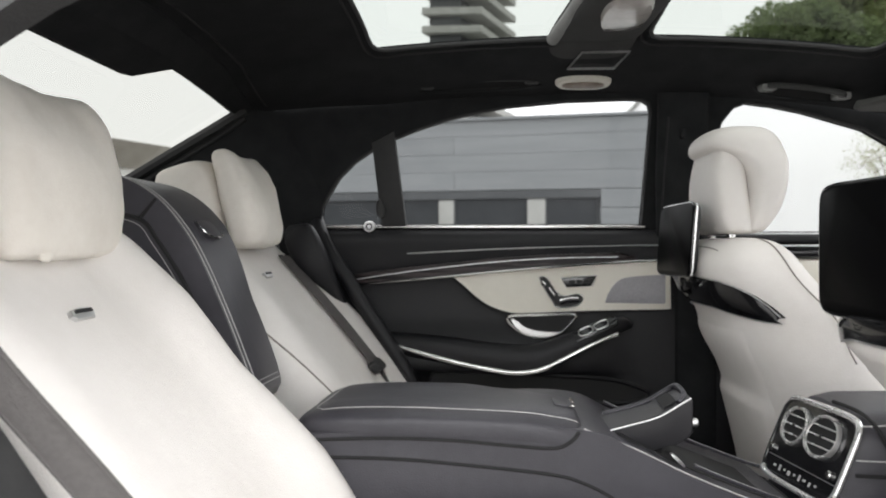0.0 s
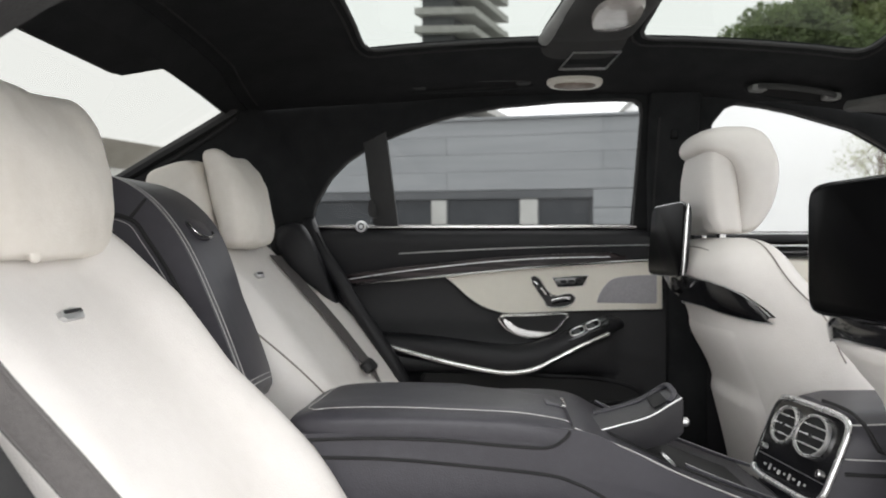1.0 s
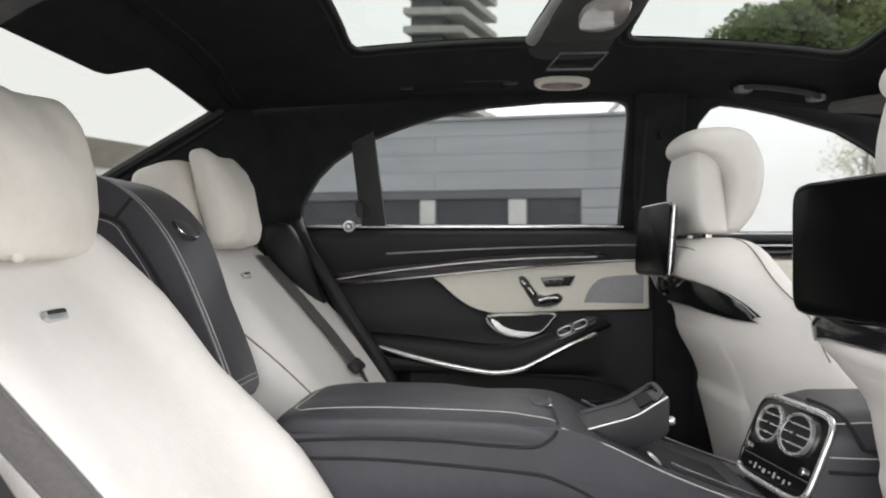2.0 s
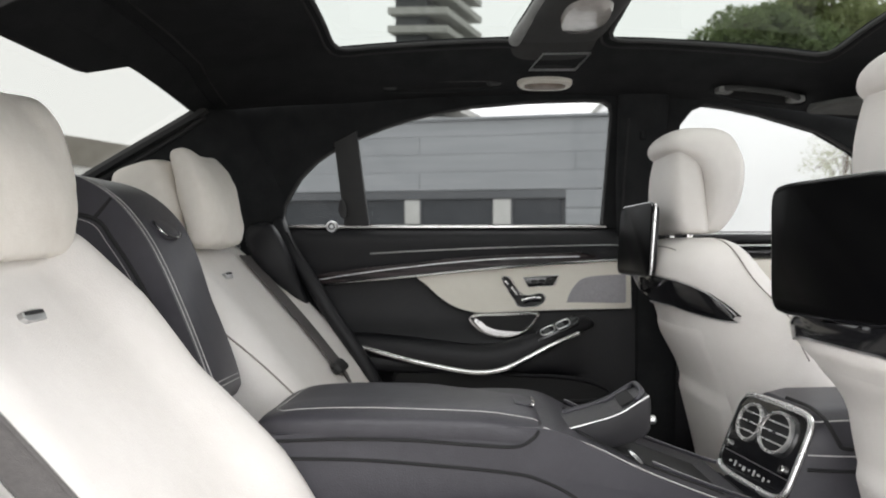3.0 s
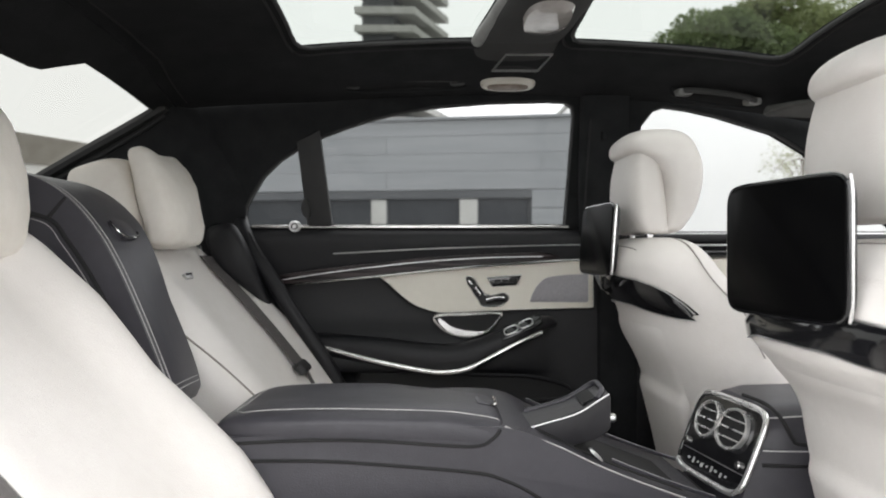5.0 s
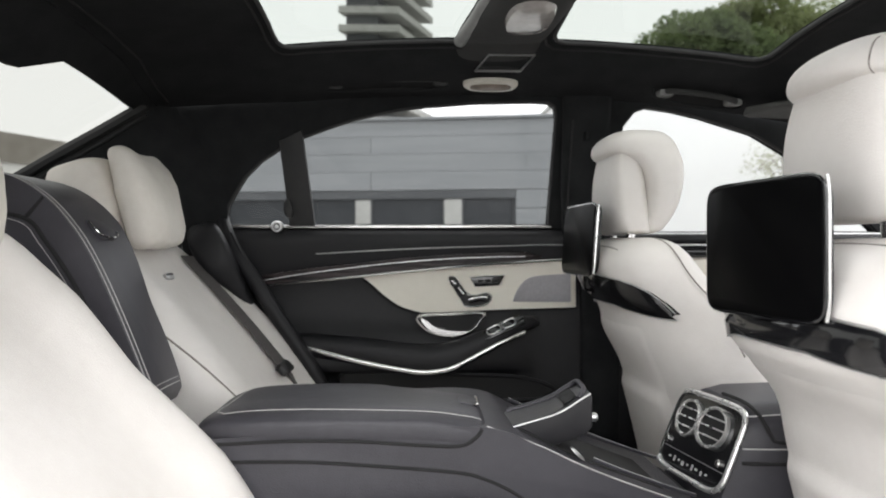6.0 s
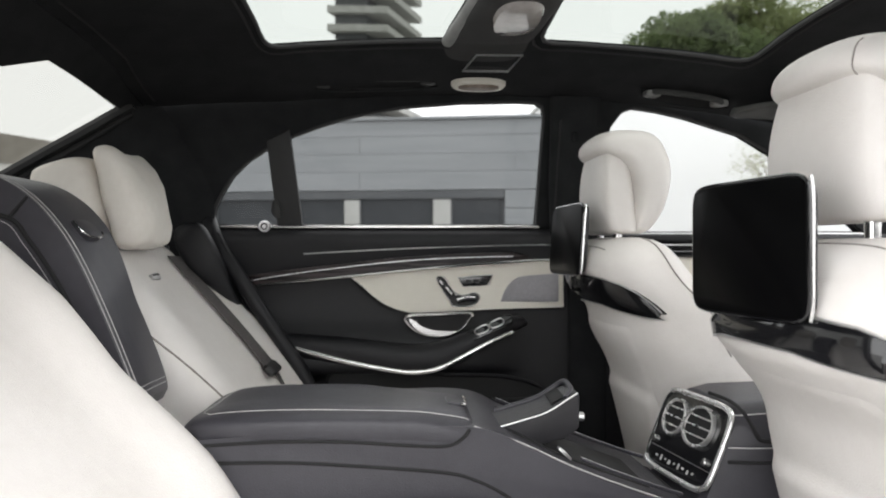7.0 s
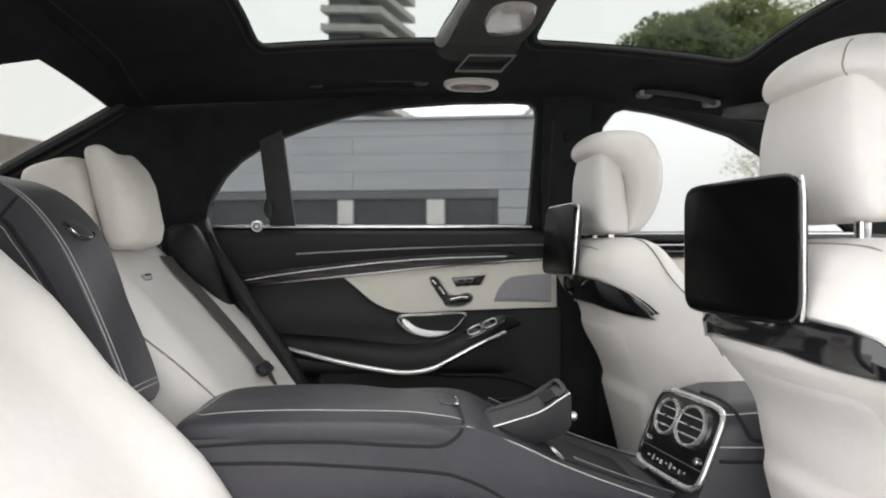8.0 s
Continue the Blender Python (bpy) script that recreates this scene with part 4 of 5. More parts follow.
part("lid_latch", loft([ring(latch + Z * q, (X - Z * 0.12).normalized(), Y, 0.017 * k, 0.034 * k, 5, 24) for q, k in ((-0.006, 1), (0.0025, 1), (0.0035, 0.9))]), BLACK_LEATHER, con, "black latch plate")
part("latch_edge", tube(spline([latch + Vector(q) for q in ((0.008, -0.036, 0.0015), (0.015, -0.031, 0.0015), (0.018, -0.012, 0.001), (0.018, 0.032, 0.001))], 6), 0.0032, 8), CHROME, con, "chrome edge of the latch")
# folded table pad raised in front of the lid
pad = thing("folding_armrest_pad", (0.23, 1.36, 0.60), "black leather flip-up pad with bright edge piping", "armrest pad")
out_p = [(0.140, 0.598), (0.169, 0.5945), (0.2217, 0.6090), (0.2695, 0.6240), (0.295, 0.6390), (0.3076, 0.6470), (0.318, 0.6545), (0.3247, 0.6560), (0.3275, 0.650), (0.3275, 0.598), (0.318, 0.586), (0.298, 0.577), (0.25, 0.5625), (0.17, 0.556), (0.140, 0.575)]


def skew(bm):
    """The pad's end runs forward towards its far side."""
    for v in bm.verts:
        v.co.x += 0.003 * (v.co.y - 1.305) / 0.11 * max(0.0, min(1.0, (v.co.x - 0.20) / 0.08))
        v.co.z += 0.003 * (v.co.y - 1.305) / 0.11
    return bm


part("body", skew(prism(out_p, 1.305, 1.415, 0.004, 3)), PAD_LEATHER, pad, "black leather body", 50)
part("inset", skew(prism([(0.283, 0.6335), (0.300, 0.6435), (0.303, 0.6475), (0.280, 0.6345)], 1.325, 1.400, 0.001)), SEAM, pad, "dark inset")
part("end_lip", skew(tube(spline([(0.304, 1.313, 0.6465), (0.316, 1.330, 0.6565), (0.319, 1.36, 0.6585), (0.317, 1.400, 0.658), (0.300, 1.412, 0.645), (0.262, 1.412, 0.623), (0.19, 1.412, 0.601)], 8), 0.0052, 10)), BLACK_LEATHER, pad, "raised lip round the pad")
part("piping", skew(tube(spline([(0.165, 1.304, 0.5935), (0.2217, 1.3035, 0.609), (0.2695, 1.3035, 0.624), (0.3076, 1.3035, 0.647), (0.3240, 1.3045, 0.6565)], 6), 0.0017, 6)), SILVER, pad, "bright piping")
part("knob", loft([ring((0.335 + q, 1.330, 0.610), Y, Z, 0.009 * k, 0.008 * k, 2.2, 16) for q, k in ((-0.012, 0.7), (-0.004, 1), (0.004, 1), (0.007, 0.6))]), SILVER, pad, "small metal knob")
part("hinge", box(0.130, 0.152, 1.30, 1.42, 0.578, 0.604, 0.004), PIANO, pad)
# open tray in the front part of the console
tray = thing("console_tray", (0.4, MID, 0.5), "dark console tray with bright edge rails", "car console tray")
for y, x0, zz in ((1.29, 0.32, 0.002), (1.50, 0.20, 0.010)):
    line = [q for q in spline([(0.19, y, 0.606 + zz), (0.294, y, 0.558 + zz), (0.369, y, 0.526 + zz), (0.453, y, 0.495 + zz), (0.505, y, 0.478 + zz)], 10) if q.x >= x0]
    part("rail", tube(line, 0.0034, 8), BLACK_LEATHER, tray, "raised edge rail")
    part("rail_line", tube([q + Vector((0, -0.001, 0.0032)) for q in line], 0.0007, 5), SILVER, tray, "fine bright line")
part("bed", prism(flat([(0.20, 0.598), (0.294, 0.551), (0.369, 0.519), (0.453, 0.488), (0.51, 0.470)], 5, False) + [(0.51, 0.44), (0.20, 0.50)], 1.30, 1.49, 0.002), SEAM, tray, "black tray bed")
part("clip", prism(flat([(0.284, 0.566), (0.290, 0.567), (0.305, 0.552), (0.307, 0.546), (0.298, 0.552)], 4), 1.278, 1.288, 0.002), SILVER, tray, "small metal clip")

# ventilation panel at the end of the front armrest
vp = thing("rear_vent_panel", (0.56, MID, 0.48), "glossy black panel with two round air vents in a silver frame", "air vent panel")
PW, PH = 0.118, 0.079
pm = Matrix.Translation((0.555, 1.395, 0.553)) @ pose(0, 0, 0, 0, 0, 8) @ pose(0, 0, 0, 0, 23, 0) @ Matrix(((0, 0, -1, 0), (-1, 0, 0, 0), (0, 1, 0, 0), (0, 0, 0, 1)))


def panel_outline(k, n=6.0):
    pts = ring((0, 0, 0), X, Y, PW * k, PH * k, n, 48)
    return [Vector((p.x * 1.0, p.y, 0)) for p in pts]


def put(bm, m=pm):
    bm.transform(m)
    return bm


edge_run = panel_outline(1.0)
edge_run = edge_run[-19:] + edge_run[:18]           # bottom, right side and top; the left side stays black
part("frame", put(tube([p + Vector((0, 0, 0.003)) for p in edge_run], 0.0058, 10, up=(0, 0, 1), flat=0.9)), SATIN, vp, "silver surround")
part("dark_edge", put(tube([p + Vector((0, 0, 0.001)) for p in panel_outline(0.985)], 0.004, 8, True, up=(0, 0, 1))), PIANO, vp)
part("face", put(loft([[p + Vector((0, 0, q)) for p in panel_outline(0.97)] for q in (-0.03, 0.002)])), PIANO, vp, "glossy black face")
part("gap", put(box(-0.106, 0.105, -0.0405, -0.0388, 0.001, 0.0030)), SILVER, vp, "fine silver line")
for cx, r, swing, lift, tx in ((-0.054, 0.0375, 2, 0.0050, -0.100), (0.041, 0.0395, 10, 0.0105, 0.086)):
    vm = pm @ Matrix.Translation((cx, 0.027, lift)) @ pose(0, 0, 0, 0, swing, 0)
    vent = part("vent", put(loft([ring((0, 0, q), X, Y, r * k, r * k, 2, 40) for q, k in ((-0.022, 0.98), (-0.001, 1), (0.0035, 1.0), (0.0065, 0.965), (0.0065, 0.90), (0.001, 0.87), (-0.010, 0.86))], caps=False), vm), SATIN, vp, "round silver air vent")
    part("inner_ring", put(tube(ring((0, 0, 0.0015), X, Y, r * 0.86, r * 0.86, 2, 40), 0.0014, 6, True, up=(0, 0, 1)), vm), CHROME, vent, "fine inner ring")
    part("throat", put(loft([ring((0, 0, q), X, Y, r * 0.88, r * 0.88, 2, 28) for q in (-0.002, -0.0008)]), vm), SEAM, vent, "dark vent throat")
    for k in (-1, 0, 1):
        w = r * (0.84 if k == 0 else 0.72)
        part("slat", put(box(-w, w, k * 0.0175 - 0.0016, k * 0.0175 + 0.0016, -0.0015, 0.0045, 0.001), vm), SATIN, vent, "silver slat")
    part("slide", put(box(-0.004, 0.004, -0.004, 0.004, 0.0, 0.006, 0.0015), vm), PIANO, vent, "small slide on the middle slat")
    part("dial", put(loft([ring((tx, -0.027, q), X, Y, 0.0075 * k, 0.0075 * k, 2, 18) for q, k in ((0.0, 1), (0.007, 1), (0.009, 0.7))])), CHROME, vp, "small chrome dial")
random.seed(4)
for i in range(9):
    x = -0.072 + i * 0.0165
    part("button_mark", put(box(x - 0.002 - 0.003 * (i % 3 == 0), x + 0.003, -0.058 - 0.004 * (i % 2), -0.054 + 0.003 * (i % 4 == 1), 0.002, 0.0032)), THREAD, vp, "pale button mark")
fc = thing("console_box", (0.8, MID, 0.3), "black leather front armrest box with a stitched lid", "car console")
bm = loft([ring((x, MID, 0.30 + (zt - 0.30) / 2), Y, Z, a, (zt - 0.30) / 2, 6, 48) for x, zt, a in ((0.548, 0.616, 0.115), (0.555, 0.630, 0.130), (0.62, 0.637, 0.150), (0.80, 0.640, 0.155), (1.2, 0.64, 0.155))])
for v in bm.verts:                       # its rear end leans with the vent panel
    v.co.x += max(0.0, min(1.0, (0.69 - v.co.x) / 0.13)) * (0.022 + 0.385 * (v.co.z - 0.557))
part("box", bm, BLACK_LEATHER, fc, "black leather box")
part("lid_seam", tube(spline([(0.60, 1.40, 0.636), (0.607, 1.33, 0.635), (0.604, 1.272, 0.629), (0.614, 1.258, 0.608), (0.624, 1.2565, 0.589), (0.636, 1.2555, 0.580), (0.70, 1.2545, 0.578), (0.82, 1.254, 0.578)], 6), 0.0035, 6), SEAM, fc)
part("side_seam", tube(spline([(0.578, 1.268, 0.541), (0.65, 1.2575, 0.542), (0.85, 1.253, 0.544)], 6), 0.003, 6), SEAM, fc)
# grey stitching along the box's side
part("side_stitch_and_glint", tube(spline([(0.578, 1.267, 0.566), (0.65, 1.2568, 0.567), (0.85, 1.252, 0.568)], 6), 0.0014, 5), THREAD, fc)
part("top_stitching", tube(spline([(0.590, 1.275, 0.620), (0.604, 1.266, 0.6225), (0.66, 1.262, 0.626), (0.80, 1.259, 0.628)], 6), 0.0014, 5), THREAD, fc)


# ---------------------------------------------------------------- front seats
def front_seat(yc, dx, sdx, yaw, low_back, waist, sdz, band_top, crest, screen_half, pitch, knee):
    st = thing("car_seat", (0.62 + dx, yc, 0.27), "cream leather front seat seen from behind, carrying a dark screen", "car seat", "front seats")
    rows = table([(0.30, 0.775, 0.15, 0.25, 3.2), (0.38, 0.760, 0.155, 0.262, 3.0), (0.50, 0.730, 0.15, 0.268, 2.8), (0.62, 0.693, 0.145, 0.268, 2.6), (0.72, 0.632, 0.143, 0.265, 2.5), (0.80, 0.578, 0.135, 0.258, 2.5),
                  (0.86, 0.550, 0.122, 0.247, 2.6), (0.895, 0.542, 0.105, 0.228, 2.7), (0.921, 0.540, 0.080, 0.195, 2.7), (0.934, 0.540, 0.05, 0.14, 2.5), (0.937, 0.540, 0.02, 0.06, 2.2)], 5)
    rows = [(z, c + low_back * max(0.0, min(1.0, (0.87 - z) / 0.10)) + waist * math.exp(-((z - 0.775) / 0.055) ** 2) + knee * math.exp(-((z - 0.69) / 0.055) ** 2), b, a, n) for z, c, b, a, n in rows]

    rows = [(z - crest * max(0.0, min(1.0, (z - 0.86) / 0.06)), c, b, a, n) for z, c, b, a, n in rows]

    def rear(z, y, off=0.0):
        """The rear face at height z, y metres off the seat's middle."""
        r = [np.interp(z, [q[0] for q in rows], [q[k] for q in rows]) for k in range(1, 5)]
        c, b, a, n = r
        return Vector((c - (b + off) * max(0.0, 1 - (abs(y) / (a + off)) ** n) ** (1 / n) + dx, yc + y, z))
    part("backrest", loft([ring((c + dx, yc, z), Y, X, a, b, n, 64) for z, c, b, a, n in rows]), WHITE_LEATHER, st, "cream leather backrest")
    # glossy trim band, lower at its ends
    top, low = [], []
    for y in np.concatenate((np.linspace(-0.254, -0.18, 16), np.linspace(-0.17, 0.17, 24), np.linspace(0.18, 0.254, 16))):
        fall = np.interp(abs(y), [0, 0.10, 0.19, 0.22, 0.238, 0.248, 0.254], [0, 0, 0.010, 0.020, 0.034, 0.056, 0.080])
        zb = np.interp(abs(y), [0, 0.10, 0.19, 0.235, 0.254], [0.784, 0.783, 0.770, 0.763, 0.761])
        top.append((y, max(band_top - fall, zb + 0.002)))
        low.append((y, zb))
    bm = bmesh.new()
    strip_rows = []
    for (y, za), (_, zb) in zip(top, low):
        strip_rows.append([bm.verts.new(rear(z, y, o)) for z, o in ((za + 0.001, -0.004), (za, 0.005), ((za + zb) / 2, 0.009), (zb, 0.005), (zb - 0.001, -0.004))])
    for a, b in zip(strip_rows, strip_rows[1:]):
        for i in range(4):
            bm.faces.new((a[i], a[i + 1], b[i + 1], b[i]))
    part("trim_band", bm, PIANO, st, "glossy black trim band")
    part("trim_edge", tube([rear(z + 0.002, y, 0.004) for y, z in top], 0.0014, 6), SILVER, st)
    part("trim_lower_edge", tube([rear(z - 0.002, y, 0.004) for y, z in low], 0.0014, 6), SILVER, st)
    # lower map pocket panel
    bm = bmesh.new()
    us, zs = np.linspace(-0.20, 0.20, 49), np.linspace(0.33, 0.755, 64)
    g = []
    for z in zs:
        k = (z - 0.33) / 0.425
        row = []
        for u in us:
            rim = max(0.0, min(1.0, (0.20 - abs(u)) / 0.03)) * max(0.0, min(1.0, (0.755 - z) / 0.03))
            step = max(0.0, min(1.0, (0.600 - 0.25 * u * u - z) / 0.035))
            step = step * step * (3 - 2 * step)
            off = -0.006 + rim * (0.009 + 0.018 * math.sqrt(max(0.0, 1 - (u / 0.2) ** 2)) * step * (0.45 + 0.55 * max(0.0, (z - 0.40) / 0.2)))
            row.append(bm.verts.new(rear(z, u * (0.82 + 0.18 * k), off)))
        g.append(row)
    for a, b in zip(g, g[1:]):
        for i in range(len(us) - 1):
            bm.faces.new((a[i], a[i + 1], b[i + 1], b[i]))
    part("back_panel", bm, WHITE_LEATHER, st, "cream panel with a map pocket", 180)
    part("pocket_line", tube([rear(0.566 - 0.25 * u * u, u, 0.0150) for u in np.linspace(-0.11, 0.11, 21)], 0.0020, 6), WHITE_LEATHER, st, "piped edge of the map pocket")
    for s in (-1, 1):
        pts = [Vector((c + dx + b * 0.35, yc + s * a * 0.99, z)) for z, c, b, a, n in rows[18:46]]
        part("seam", tube(pts, 0.0016, 6), CREAM_SEAM, st, "side piping")
    part("shoulder_seam", tube(spline([rear(0.885, -0.20, 0.0) + Vector((0.02, 0, 0)), rear(0.911, -0.15, 0.001), rear(0.917, 0, 0.001), rear(0.911, 0.15, 0.001)], 6), 0.0014, 6), CREAM_SEAM, st)
    # headrest on two posts
    for s in (-1, 1):
        part("headrest_post", tube([(0.522 + dx, yc + s * 0.075, 0.915), (0.522 + dx, yc + s * 0.075, 0.99)], 0.0100, 14), CHROME, st, "chrome headrest post")
        part("post_collar", loft([ring((0.522 + dx, yc + s * 0.075, z), X, Y, 0.016, 0.016, 2, 16) for z in (0.916 - crest, 0.936 - crest)]), CHROME, st)
    part("headrest_shell", loft([ring((0.512 + dx + o, yc, z - 0.008), Y, X, a, b * 0.70, n + 0.8, 48) for z, o, a, b, n in table([(0.953, 0.02, 0.10, 0.03, 3), (0.958, 0.014, 0.127, 0.052, 3.4), (1.00, 0.005, 0.130, 0.062, 3.4), (1.06, 0.0, 0.126, 0.061, 3.2), (1.11, 0.0, 0.115, 0.056, 3), (1.15, 0.003, 0.103, 0.046, 2.8), (1.168, 0.006, 0.07, 0.03, 2.4)], 5)]), WHITE_LEATHER, st, "cream rear shell of the headrest")
    bm = loft([ring((x + dx - 0.009, yc, z), Y, X, a, max(b - 0.004, 0.01), n + 0.3, 56) for z, x, a, b, n in table([(0.946, 0.570, 0.085, 0.016, 2.6), (0.955, 0.575, 0.120, 0.034, 2.8), (1.00, 0.592, 0.140, 0.046, 2.9), (1.05, 0.601, 0.145, 0.052, 2.9), (1.09, 0.597, 0.143, 0.062, 2.8), (1.115, 0.584, 0.138, 0.076, 2.7), (1.135, 0.563, 0.132, 0.094, 2.6), (1.156, 0.557, 0.124, 0.093, 2.5), (1.174, 0.557, 0.110, 0.080, 2.4), (1.186, 0.557, 0.086, 0.058, 2.3), (1.191, 0.557, 0.04, 0.025, 2.2)], 5)])
    tree = BVHTree.FromBMesh(bm)
    part("headrest_cushion", bm, WHITE_LEATHER, st, "cream wrap-round headrest cushion")
    for s in (-1,) if dx else ():
        arc = [(0.45 + dx, yc + s * (0.092 + 0.010 * math.sin(math.pi * k)), 1.118 + 0.058 * k) for k in np.linspace(0, 1, 12)]
        part("headrest_seam", tube(drape(tree, arc, X, 0.0002), 0.0012, 6), CREAM_SEAM, st, "short seam over the headrest roll")
    # screen on a bracket
    sm = Matrix.Translation((0.425 + sdx, yc - 0.009, 0.918 + sdz)) @ pose(0, 0, 0, 0, 0, yaw) @ pose(0, 0, 0, 0, pitch, 0) @ Matrix(((0, 0, -1, 0), (-1, 0, 0, 0), (0, 1, 0, 0), (0, 0, 0, 1)))
    sc = part("screen_housing", put(loft([ring((0, 0, q), X, Y, 0.129 * k, (screen_half + 0.002) * k, 9, 56) for q, k in ((-0.018, 0.88), (-0.014, 0.96), (-0.005, 0.995), (0.0, 1.0))]), sm), RUBBER, st, "black back of the screen")
    part("screen_rim", put(tube(ring((0, 0, 0.0), X, Y, 0.1285, screen_half + 0.0015, 9, 56), 0.0030, 8, True, up=(0, 0, 1)), sm), PIANO, sc, "slim black rim")
    # silver strip stands in for light on the housing's near side
    part("screen_lit_edge", put(tube([(0.1300 - 0.004 * abs(t) ** 8, (screen_half - 0.002) * t, -0.003) for t in np.linspace(-1, 1, 25)], 0.0025, 8, up=(0, 0, 1)), sm), SATIN, sc, "lit side edge of the housing, put in as a silver strip")
    part("screen_glass", put(loft([ring((0, 0, q), X, Y, 0.127 * k, screen_half * k, 9, 56) for q, k in ((0.0, 1), (0.003, 1.0), (0.004, 0.99))]), sm), SCREEN, sc, "switched-off dark screen glass")
    part("bracket", tube(spline([(0.455 + sdx, yc, 0.90), (0.452 + sdx, yc, 0.85), (0.44 + dx, yc, 0.822), (0.47 + dx, yc, 0.815)], 5), 0.014, 10, flat=2.2), PIANO, st, "black screen bracket")
    part("cushion", loft([ring((x + dx, yc, z), Y, Z, a, h, 3.4, 32) for x, z, a, h in ((0.72, 0.40, 0.2, 0.05), (0.76, 0.40, 0.26, 0.09), (1.2, 0.42, 0.26, 0.10), (1.26, 0.42, 0.22, 0.06))]), WHITE_LEATHER, st, "cream seat cushion")
    part("base", box(0.70 + dx, 1.22 + dx, yc - 0.2, yc + 0.2, 0.268, 0.34, 0.02), RUBBER, st, "dark seat base")
    return st


front_seat(1.81, 0.0, -0.010, 3.5, 0.0, 0.026, 0.014, 0.851, 0.0, 0.081, 4.0, 0.0)
front_seat(1.01, 0.098, 0.058, 9.0, -0.062, 0.0, -0.008, 0.828, 0.013, 0.090, 0.0, 0.024)


# ---------------------------------------------------------------- outside
# grey clad hall, turned a little to the car
hall = thing("grey_hall", (0, 26, 0), "low grey metal-clad hall with a dark band of windows", "building")
turn = Matrix.Translation((0, 26.2, 0)) @ pose(0, 0, 0, 0, 0, -10)
HX0, HX1, HTOP = -9.2, 6.4, 5.45


def hall_part(name, x0, x1, y0, y1, z0, z1, mat, r=0.0, label="", parent=hall):
    return part(name, put(box(x0, x1, y0, y1, z0, z1, r), turn), mat, parent, label)


hall_part("wall", HX0, HX1, 0.05, 12, 2.98, HTOP - 0.05, CLADDING)
hall_part("back_wall", HX0, HX1, 0.26, 12, 0, 2.96, DARK_WALL)
hall_part("roof_edge", HX0 - 0.1, HX1 + 0.1, -0.12, 12.1, HTOP - 0.06, HTOP + 0.03, CLADDING, label="thin grey roof edge")
WX0, WX1, WZ0, WZ1 = -9.0, 3.55, 1.0, 2.96
row_z = [WZ1, 3.60, 4.22, 4.84, HTOP - 0.08]
for k, (za, zb) in enumerate(zip(row_z, row_z[1:])):
    x = HX0
    step = 7.8
    x -= (k % 2) * 2.4
    while x < HX1:
        xa, xb = max(x, HX0), min(x + step, HX1)
        if xb - xa > 0.1:
            hall_part("panel", xa + 0.006, xb - 0.006, 0.004 * ((k * 7 + int(x)) % 3), 0.24, za + 0.005, zb - 0.005, CLADDING)
        x += step
for za, zb in ((0.02, 1.0), (1.02, 1.66), (1.68, 2.30), (2.32, 2.94)):
    hall_part("panel", WX1 + 0.12, HX1, 0.0, 0.24, za, zb, CLADDING)
hall_part("panel", HX0, WX1 + 0.10, 0.0, 0.24, 0.02, 0.98, CLADDING)
hall_part("window_lintel", WX0, WX1 + 0.1, 0.02, 0.25, WZ1 - 0.30, WZ1 - 0.02, DARK_WALL, label="dark window head")
x, k = WX1, 0
while x > WX0:
    w = (1.75, 0.62, 2.6, 0.55, 2.3, 2.4)[k % 6]
    if w < 1:
        hall_part("pier", x - w, x, 0.06, 0.25, WZ0, WZ1 - 0.32, CONCRETE, 0.02, "pale pier between windows")
    else:
        win = hall_part("window", x - w + 0.04, x - 0.04, 0.16, 0.24, WZ0, WZ1 - 0.32, BUILDING_GLASS, label="dark window pane")
        hall_part("window_frame", x - w, x - w + 0.06, 0.10, 0.25, WZ0, WZ1 - 0.32, DARK_WALL, parent=win)
        hall_part("sill", x - w, x, 0.02, 0.25, WZ0 - 0.06, WZ0, CONCRETE, parent=win)
    x -= w
    k += 1

# added blank wall: covers the trunks so the front window stays plain white
white = thing("white_mask_wall", (16, 34, 0), "blank white wall added behind the car park to hide tree trunks", "building")
part("wall", box(7.4, 48, 34, 46, 0, 8.3), RENDER_WHITE, white)
part("roof_edge", box(7.3, 48.1, 33.9, 46.1, 8.3, 8.5), CONCRETE, white)

# high tower with wrap-round balcony slabs
tower = thing("apartment_tower", (-4, 125, 0), "tall dark tower block with pale wrap-round balcony slabs", "building")
rd = Vector((0.36, 0.933, 0)).normalized()


def para(x0, x1, y, depth, z0, z1):
    bm = bmesh.new()
    p = [Vector((x0, y, 0)), Vector((x1, y, 0)), Vector((x1, y, 0)) + rd * depth, Vector((x0, y, 0)) + rd * depth]
    loft([[q + Z * z0 for q in p], [q + Z * z1 for q in p]], bm)
    return bm


part("core", para(-10.6, -5.4, 125.6, 12, 0, 62), DARK_WALL, tower, "dark tower core")
for i in range(19):
    z = 3.2 + i * 3.05
    part("balcony", para(-11.8, -1.9, 124.2, 17, z, z + 1.15), CONCRETE, tower, "pale balcony slab")

far_block = thing("stone_building", (-30, 58, 0), "long pale building with a beige upper storey", "building")
bt = Matrix.Translation((-28.4, 54.5, 0)) @ pose(0, 0, 0, 0, 0, 68)
part("lower_wall", put(box(-26, 40, 0, 14, 0, 7.05), bt), RENDER_WHITE, far_block, "white lower wall")
part("upper_wall", put(box(-26.2, 40.2, -0.2, 14.2, 7.05, 9.15), bt), STONE, far_block, "beige upper storey")


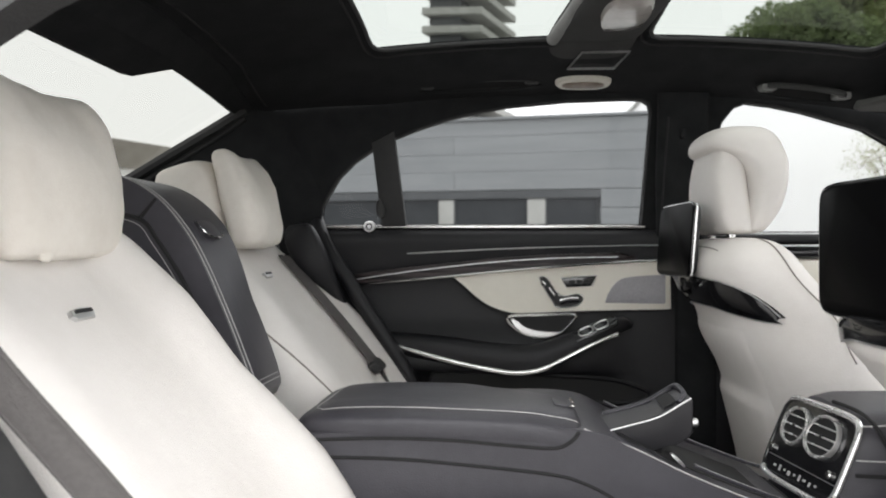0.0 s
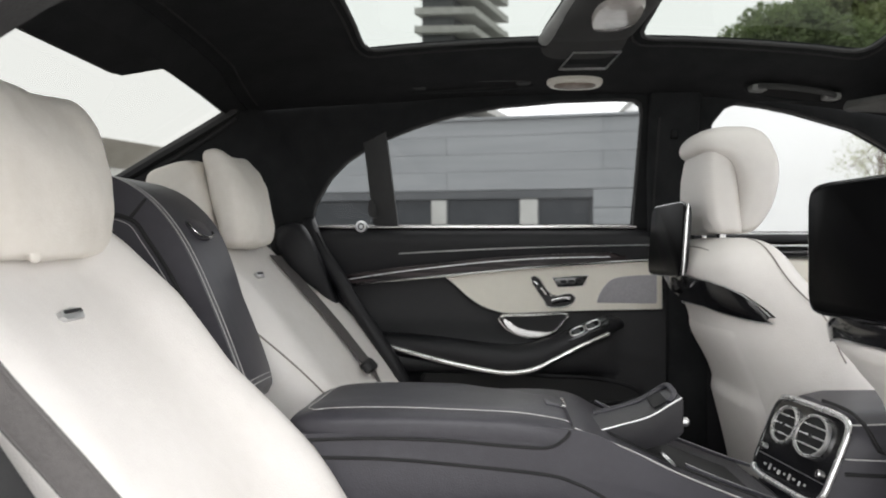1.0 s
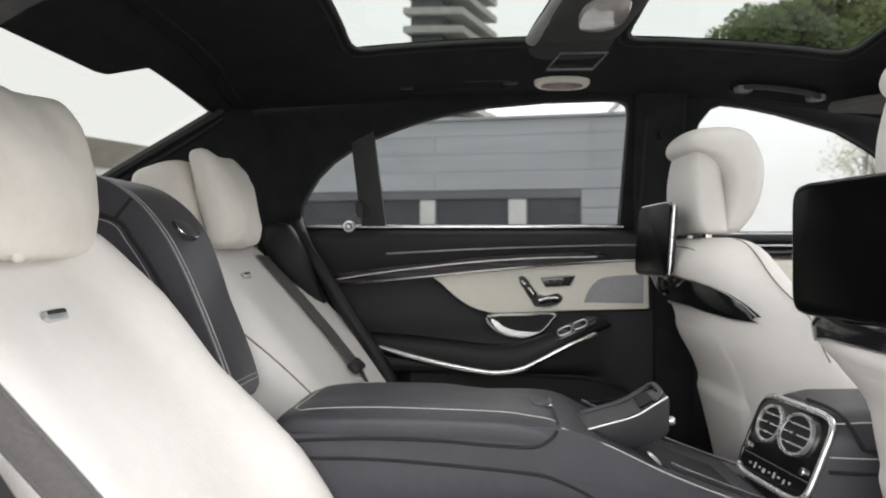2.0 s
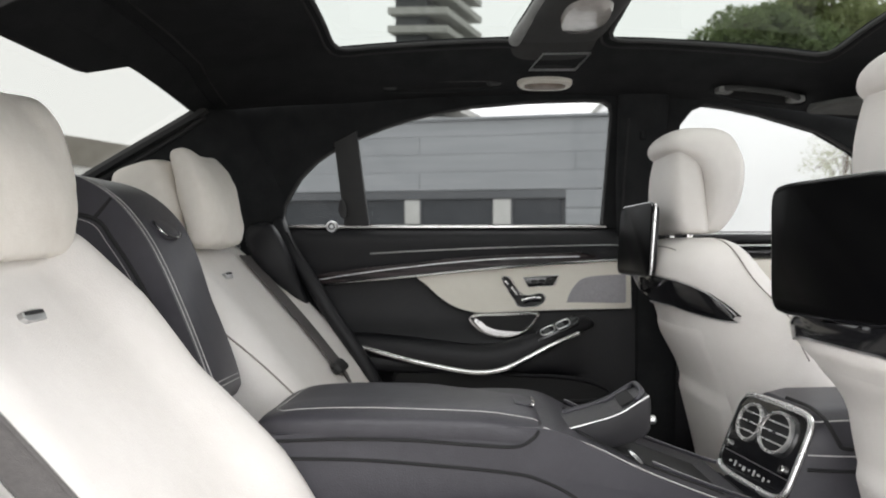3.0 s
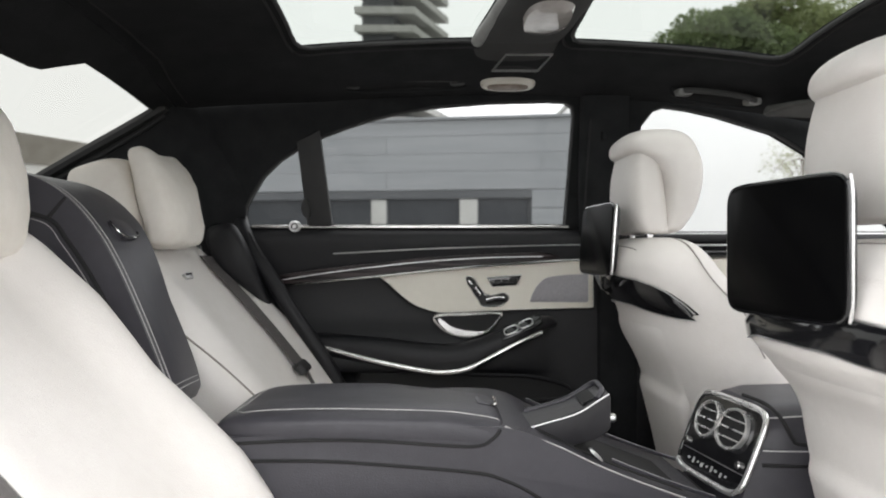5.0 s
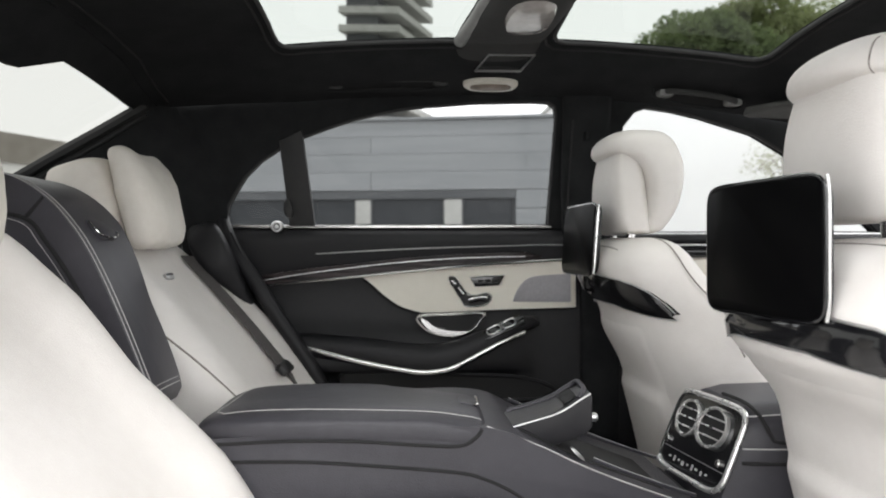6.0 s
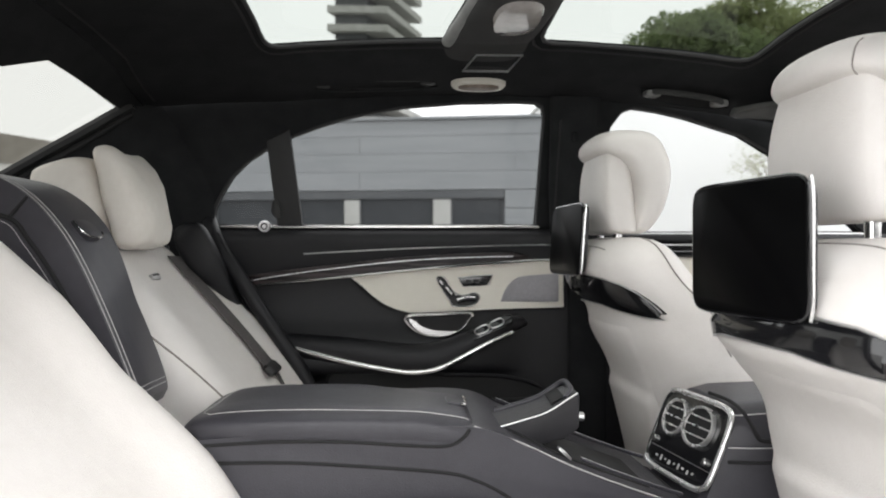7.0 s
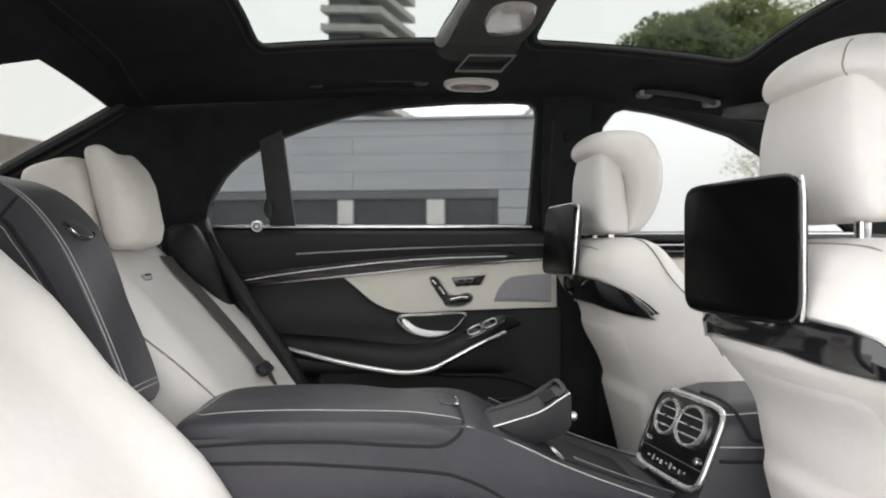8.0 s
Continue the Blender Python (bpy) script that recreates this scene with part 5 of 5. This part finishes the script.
# ---------------------------------------------------------------- trees
def tree(at, height, spread, crown_base, mat, label, leaves, seed, size, girth=1.0):
    rnd = random.Random(seed)
    tr = thing("tree", at, label, "tree", "trees")
    at = Vector(at)
    pts = [at + Vector((rnd.uniform(-0.3, 0.3) * (i > 0), rnd.uniform(-0.3, 0.3) * (i > 0), height * 0.85 * i / 6)) for i in range(7)]
    rings = [ring(p, X, Y, 0.34 * girth * (1 - 0.8 * i / 6), 0.34 * girth * (1 - 0.8 * i / 6), 2, 10) for i, p in enumerate(pts)]
    part("trunk", loft(rings), BARK, tr, "brown trunk")
    limbs = bmesh.new()
    clumps = []
    for i in range(60):
        a = rnd.uniform(0, 2 * math.pi)
        h = rnd.uniform(0, 1)
        r = spread * math.sqrt(rnd.uniform(0.1, 1)) * math.sqrt(max(0.05, 1 - (2 * h - 0.85) ** 2 * 0.75))
        tip = at + Vector((r * math.cos(a), r * math.sin(a), crown_base + (height - crown_base) * h))
        start = pts[3 + i % 3]
        tube(spline([start, (start + tip) / 2 + Vector((0, 0, 0.5)), tip], 3), 0.06 * girth, 5, bm=limbs)
        clumps.append((tip, rnd.uniform(0.26, 0.46) * spread))
    part("limbs", limbs, BARK, tr)
    verts, faces = [], []
    for i in range(leaves):
        c, r = clumps[i % len(clumps)]
        d = Vector((rnd.gauss(0, 1), rnd.gauss(0, 1), rnd.gauss(0, 1))).normalized() * (r * rnd.uniform(0.35, 1.0) ** 0.5)
        d.z *= 0.62
        p = c + d
        u = Vector((rnd.gauss(0, 1), rnd.gauss(0, 1), rnd.gauss(0, 0.6))).normalized()
        v = u.cross(Vector((rnd.gauss(0, 1), rnd.gauss(0, 1), rnd.gauss(0, 1)))).normalized()
        s = size * rnd.uniform(0.6, 1.4)
        k = len(verts)
        verts += [p - u * s, p + v * s * 0.5, p + u * s, p - v * s * 0.5]
        faces.append((k, k + 1, k + 2, k + 3))
    me = bpy.data.meshes.new("crown")
    me.from_pydata([tuple(v) for v in verts], [], faces)
    me.materials.append(mat)
    crown = new("crown", me)
    crown.parent = tr
    crown.matrix_parent_inverse = origin(tr).inverted()
    tagged(crown, kind="stuff")


tree((20.0, 52, 0), 16.6, 4.8, 10.0, LEAF, "broad dark green pine with a rounded crown", 30000, 1, 0.19)
tree((25.5, 54, 0), 18.4, 5.0, 9.5, LEAF_OLIVE, "olive green pine standing beside another", 26000, 2, 0.19)
tree((31.5, 57, 0), 19.2, 5.0, 8.5, LEAF_PALE, "pale green tree with a loose crown", 11000, 3, 0.17)
tree((38.5, 60, 0), 21.5, 6.0, 9.0, LEAF_PALE, "tall pale green tree with a loose crown", 5200, 4, 0.17)
tree((15.5, 30, 0), 6.4, 1.8, 3.4, LEAF_WASHED, "small tree at the edge of the car park, glare put into its pale leaves", 2400, 5, 0.055, 0.2)
